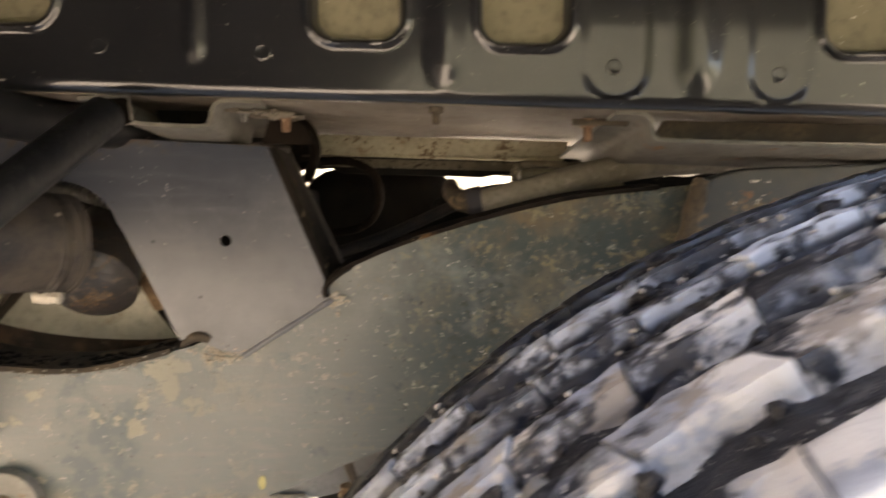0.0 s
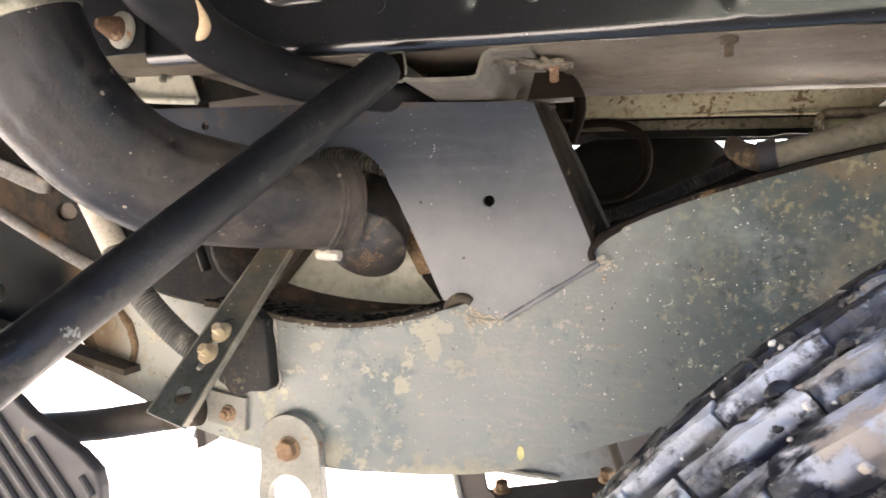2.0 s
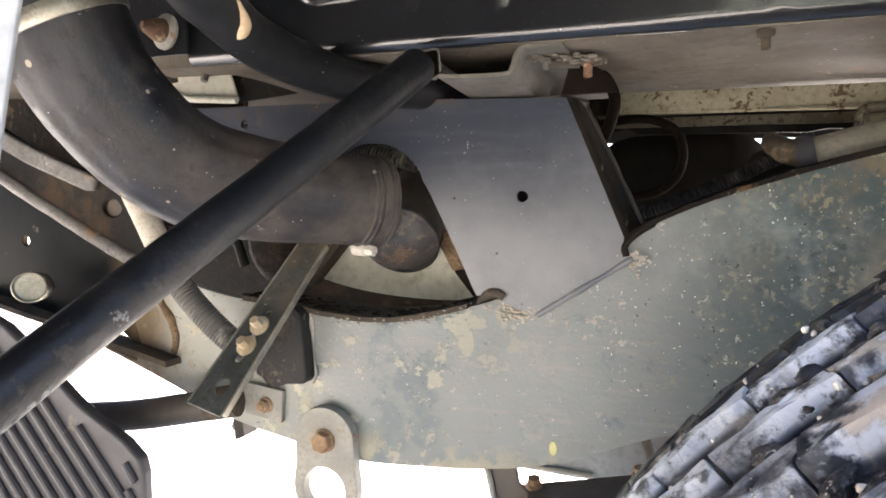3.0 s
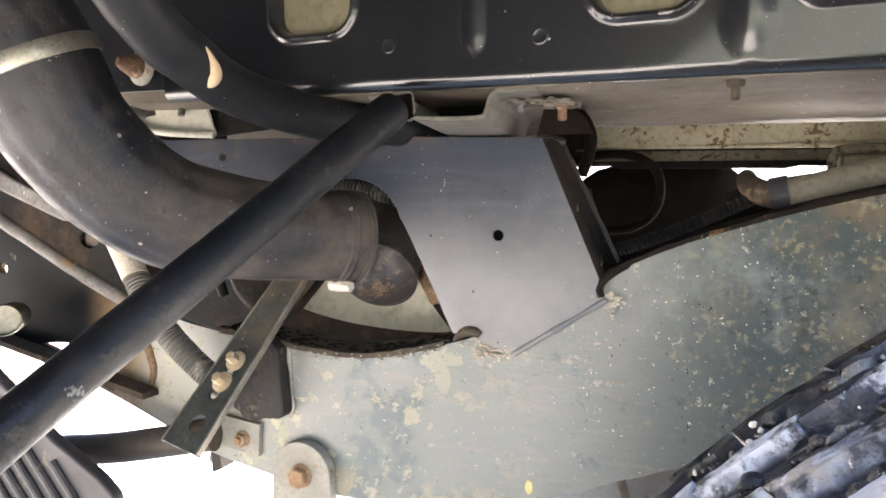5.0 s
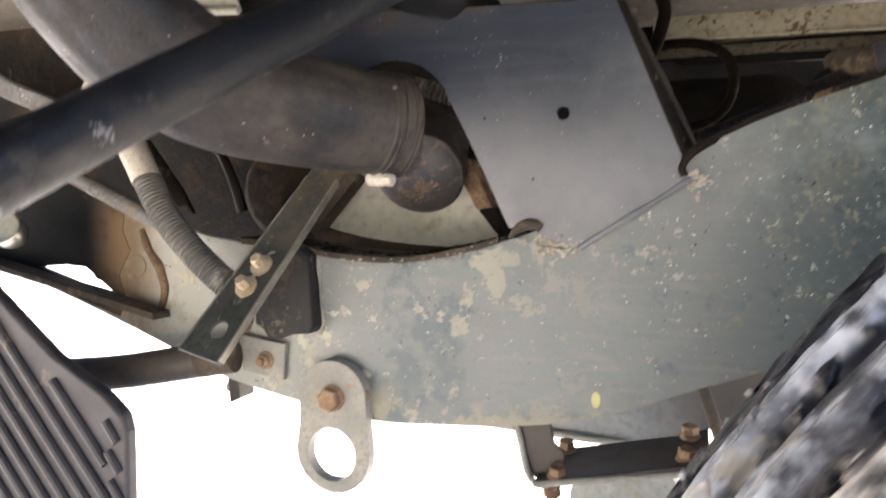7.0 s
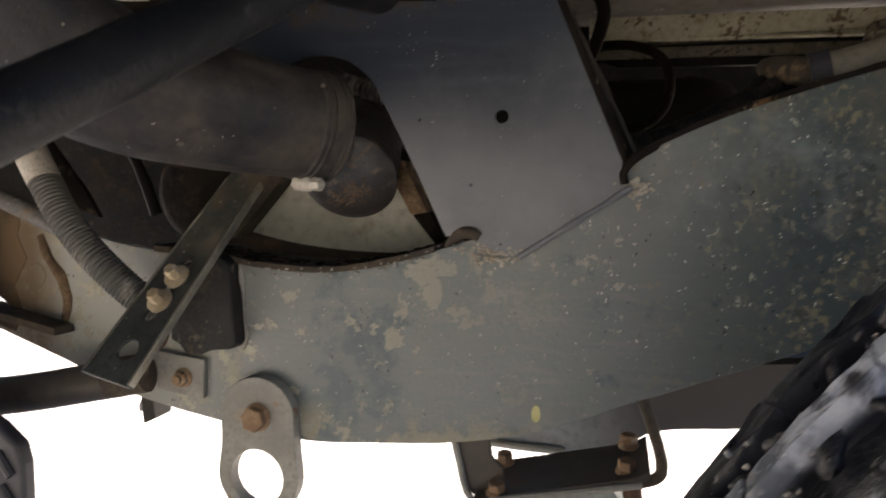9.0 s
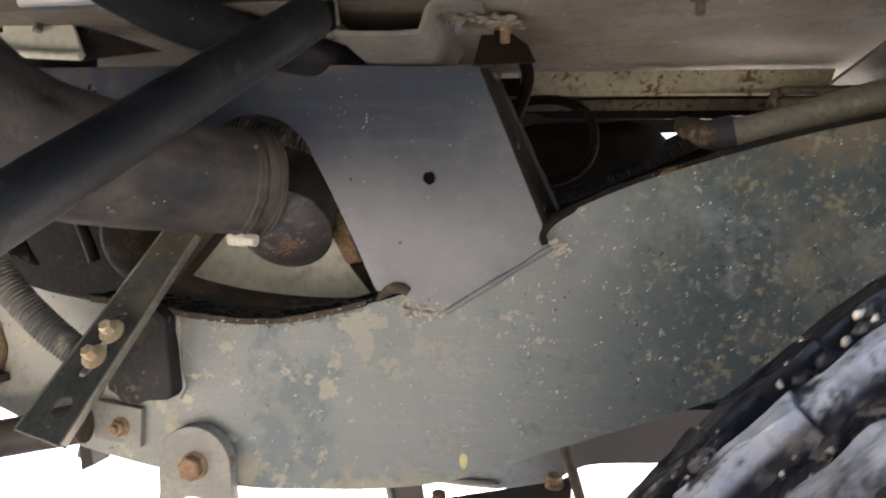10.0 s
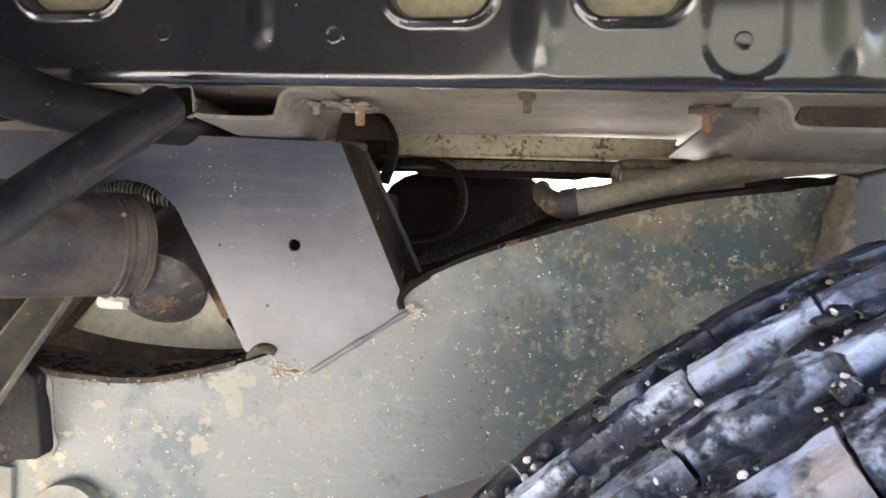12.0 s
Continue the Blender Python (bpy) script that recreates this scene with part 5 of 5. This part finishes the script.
# ---- near grey stay ----
stay = thing("guard_strip", (-0.21, 0.17, 0.63), "faded grey painted guard strip close to the wheel arch edge", "guard strip")
s0, s1 = Vector((-0.190, 0.178, 0.74)), Vector((-0.207, 0.168, 0.632))
left = Vector((-0.75, -0.66, 0.0)).normalized()
bm = bmesh.new()
vs = []
for k in range(13):
    p = s0.lerp(s1, k / 12)
    for off, dep in ((0, 0), (0.045, 0), (0.045, 0.004), (0, 0.004)):
        vs.append(bm.verts.new(p + left * off + Vector((-0.66, 0.75, 0)) * dep))
for k in range(12):
    for q in range(4):
        bm.faces.new((vs[k * 4 + q], vs[k * 4 + (q + 1) % 4], vs[k * 4 + 4 + (q + 1) % 4], vs[k * 4 + 4 + q]))
bm.faces.new(vs[:4])
bm.faces.new(vs[-4:][::-1])
part("strip", bm, "greybar", stay, bevel=0.001)

# ---- tyre ----
TC, TR, TY0, TY1 = Vector((0.302, 0.242, 0.258)), 0.4725, 0.137, 0.348
tyre = thing("wheel", (TC.x, TC.y, GROUND), "muddy black ribbed truck tyre with pale stones in its tread", "wheel")
ym, hw = (TY0 + TY1) / 2, (TY1 - TY0) / 2
prof = [(-hw * 0.55, 0.215), (-hw * 0.95, 0.25), (-hw * 1.04, 0.35), (-hw * 0.99, 0.43), (-hw * 0.92, TR - 0.018)] + [(hw * q / 16, TR - 0.010 - 0.003 * (q / 14) ** 4) for q in range(-14, 15)] + [(hw * 0.92, TR - 0.018), (hw * 0.99, 0.43), (hw * 1.04, 0.35), (hw * 0.95, 0.25), (hw * 0.55, 0.215)]
bm = lathe(prof, (TC.x, ym, TC.z), (0, 1, 0), 420)
for v in bm.verts:
    d = v.co - Vector((TC.x, v.co.y, TC.z))
    if d.length > TR - 0.03:
        q = v.co * 55
        v.co += d.normalized() * (0.0035 * noise.noise(q) + 0.002 * noise.noise(q * 3.1))
part("carcass", bm, "mud", tyre, "gritty mud-caked tyre grooves")
part("rim", lathe([(-hw * 0.6, 0.05), (-hw * 0.55, 0.212), (-hw * 0.5, 0.222), (hw * 0.5, 0.222), (hw * 0.55, 0.212), (hw * 0.2, 0.15), (hw * 0.2, 0.05)], (TC.x, ym, TC.z), (0, 1, 0), 64), "steel", tyre)


def tread_block(w, length, skew, seed_, at=None, bm=None, mat="tyre"):
    """A worn, ragged block of a tread rib, its top near radius TR."""
    own = bm is None
    bm = bmesh.new() if own else bm
    lay, outline = [], []
    rim_ = [(-0.5 + k / 4, -0.5) for k in range(4)] + [(0.5, -0.5 + k / 11) for k in range(11)] + [(0.5 - k / 4, 0.5) for k in range(4)] + [(-0.5, 0.5 - k / 11) for k in range(11)]
    m = len(rim_)
    for u, v in rim_:
        n_ = noise.noise(Vector((u * 3.3, v * 7.0, seed_ * 1.7)))
        outline.append((u * (1 + 0.14 * n_) + 0.04 * math.sin(v * 8 + seed_), v + 0.012 * n_))
    for r, sc_ in ((TR - 0.014, 1.20), (TR - 0.0040, 1.04), (TR - 0.0010, 1.0), (TR - 0.0001, 0.93), (TR, 0.62), (TR, 0.3)):
        ring = []
        for u, v in outline:
            a = (v * length * (sc_ if sc_ < 0.9 else min(1.0, sc_ * 0.2 + 0.8)) + skew * u * w) / TR
            d = 0.0009 * noise.noise(Vector((u * sc_ * 3.1, v * sc_ * 5.0, seed_ * 3.3))) - (0.0012 if abs(v * sc_ - 0.16) < 0.03 else 0)
            q = Vector(((r + d) * math.sin(a), u * w * sc_, (r + d) * math.cos(a)))
            ring.append(bm.verts.new(at @ q if at is not None else q))
        lay.append(ring)
    for a, b in zip(lay, lay[1:]):
        for k in range(m):
            bm.faces.new((a[k], a[(k + 1) % m], b[(k + 1) % m], b[k]))
    bm.faces.new(lay[-1])
    if not own:
        return bm
    me = bpy.data.meshes.new("tread_block")
    bmesh.ops.recalc_face_normals(bm, faces=bm.faces)
    bm.to_mesh(me)
    bm.free()
    me.materials.append(M[mat])
    for p in me.polygons:
        p.use_smooth = True
    me.set_sharp_from_angle(angle=radians(50))
    return me


COUNT = 72
STEP_A = 2 * math.pi / COUNT
inv = Matrix.Translation(tyre.location).inverted()
rest = bmesh.new()
ROWS = 6
for row in range(ROWS):
    u = (row - (ROWS - 1) / 2) / ((ROWS - 1) / 2)
    y, w, sk = ym + u * (hw - 0.011), (0.0195, 0.018, 0.0145, 0.0098, 0.0088, 0.0115)[row], 0.25 * (-1) ** row
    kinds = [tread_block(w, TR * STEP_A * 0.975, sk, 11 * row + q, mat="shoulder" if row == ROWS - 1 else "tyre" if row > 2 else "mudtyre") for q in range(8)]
    for k in range(COUNT):
        rnd = random.Random(1000 * row + k)
        turn = STEP_A * (k + 0.37 * row)
        place = Matrix.Translation((TC.x, y + rnd.uniform(-0.0018, 0.0018), TC.z)) @ Matrix.Rotation(turn, 4, "Y") @ Matrix.Translation((0, 0, -0.0042 * abs(u) ** 3 - rnd.uniform(0, 0.0016)))
        deg = (math.degrees(turn) + 180) % 360 - 180
        if -115 < deg < 60:
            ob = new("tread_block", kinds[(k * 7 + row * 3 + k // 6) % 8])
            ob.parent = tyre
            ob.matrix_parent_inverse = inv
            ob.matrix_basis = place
        else:
            tread_block(w, TR * STEP_A * 0.975, sk, 7 * k + row, place, rest)
tagged(part("tread", rest, "tyre", tyre), "worn tread away from the arch", kind="stuff")

random.seed(5)
gaps = [ym + (q - 2) / 2.5 * (hw - 0.011) for q in range(5)]
stones, lumps = [], []
for k in range(560):
    a = radians(random.uniform(-85, 15))
    y = random.gauss(random.choice(gaps), 0.006) if k % 4 else random.uniform(TY0, TY1)
    r = TR - (random.uniform(0.004, 0.009) if k % 4 else random.uniform(0, 0.003)) - (0.005 if abs(y - ym) > 0.085 else 0)
    stones.append((Matrix.Translation((TC.x + r * math.sin(a), y, TC.z + r * math.cos(a))) @ Matrix.Rotation(random.uniform(0, 3), 4, (1, 1, 0)) @ Matrix.Diagonal((1, 0.75, 1.25, 1)), random.choice((0.0004, 0.0005, 0.0006, 0.0007, 0.0009, 0.0012))))
for k in range(620):
    a = radians(random.uniform(-85, 15))
    y = random.gauss(random.choice(gaps), 0.007)
    r = TR - random.uniform(0.004, 0.010) - (0.004 if abs(y - ym) > 0.085 else 0)
    lumps.append((Matrix.Translation((TC.x + r * math.sin(a), y, TC.z + r * math.cos(a))) @ Matrix.Rotation(a, 4, "Y") @ Matrix.Rotation(random.uniform(0, 3), 4, "Z") @ Matrix.Diagonal((random.uniform(0.8, 2.4), random.uniform(0.7, 1.3), 0.7, 1)), random.uniform(0.0010, 0.0040)))
crumbs("dried_mud", lumps, "mud", tyre, "crumbs of dried mud in the grooves", 0.7)
crumbs("gravel", stones, "stone", tyre, "pale stones stuck in the tread", 0.5)

# ---- marks on the rail ----
chalk = thing("chalk_mark", (-0.172, RY - 0.001, 0.425), "small yellow chalk mark on the chassis rail", "mark")
part("mark", plate(ring2(-0.172, 0.4295, 0.0035, 14, 1.0, 1.9), RY - 0.0006, RY + 0.0004), "chalk", chalk)

# ---- unseen plain walls behind the camera, added to shape reflections ----
tagged(part("wall_south", box(-14.0, -6.3, GROUND - 0.05, -0.5, -6.0, 3.2), "darkwall"), "unseen dark green wall added to darken reflections", "wall", kind="structure")
tagged(part("wall_east", box(-0.48, -6.3, GROUND - 0.05, 9.0, -6.0, 3.4), "palewall"), "unseen pale wall added to brighten reflections", "wall", kind="structure")

# ---- unseen truck body, added above to block sun, sky and reflections ----
cab = thing("truck_body", (0, 0.4, 0.9), "unseen truck deck added above the chassis to shape the light", "truck body")
bm = bmesh.new()
plan = [(-1.05, 0.545), (-1.05, -0.35), (-0.20, -0.35), (-0.13, -0.25), (-0.06, 0.0), (-0.01, 0.20), (0.05, 0.27), (0.12, 0.30), (1.6, 0.30), (1.6, 0.545)]
ends = [[bm.verts.new((x, y, z)) for x, y in plan] for z in (0.895, 1.0)]
bm.faces.new(ends[0])
bm.faces.new(ends[1][::-1])
for k in range(len(plan)):
    q = (k + 1) % len(plan)
    bm.faces.new((ends[0][k], ends[1][k], ends[1][q], ends[0][q]))
part("deck_edge", bm, "blocker", cab, "unseen black deck edge added to block sky and reflections", bevel=0.01)
part("side_valance", box(-1.05, -0.332, 0.60, -1.035, 0.54, 0.893), "blocker", cab, "unseen black side valance added to block light from the left")
part("valance", plate([(-1.05, 0.50), (-0.20, 0.50), (-0.12, 0.62), (-0.12, 0.893), (-1.05, 0.893)], -0.35, -0.335), "blocker", cab, "unseen black valance added to block light from the front")
part("cargo_side", plate([(-1.6, 1.002), (1.6, 1.002), (1.6, 2.9), (-1.6, 2.9)], 0.36, 0.40), "cab", cab, "unseen pale cargo side added to keep the sun off")
part("deck", plate([(-1.6, 0.985), (1.6, 0.97), (1.6, 1.0), (-1.6, 1.0)], 0.547, 1.25), "blocker", cab, bevel=0.005)
part("floor_box", plate([(-1.3, 0.80), (0.8, 0.79), (0.8, 0.968), (-1.3, 0.98)], 0.585, 0.895), "shade_black", cab)
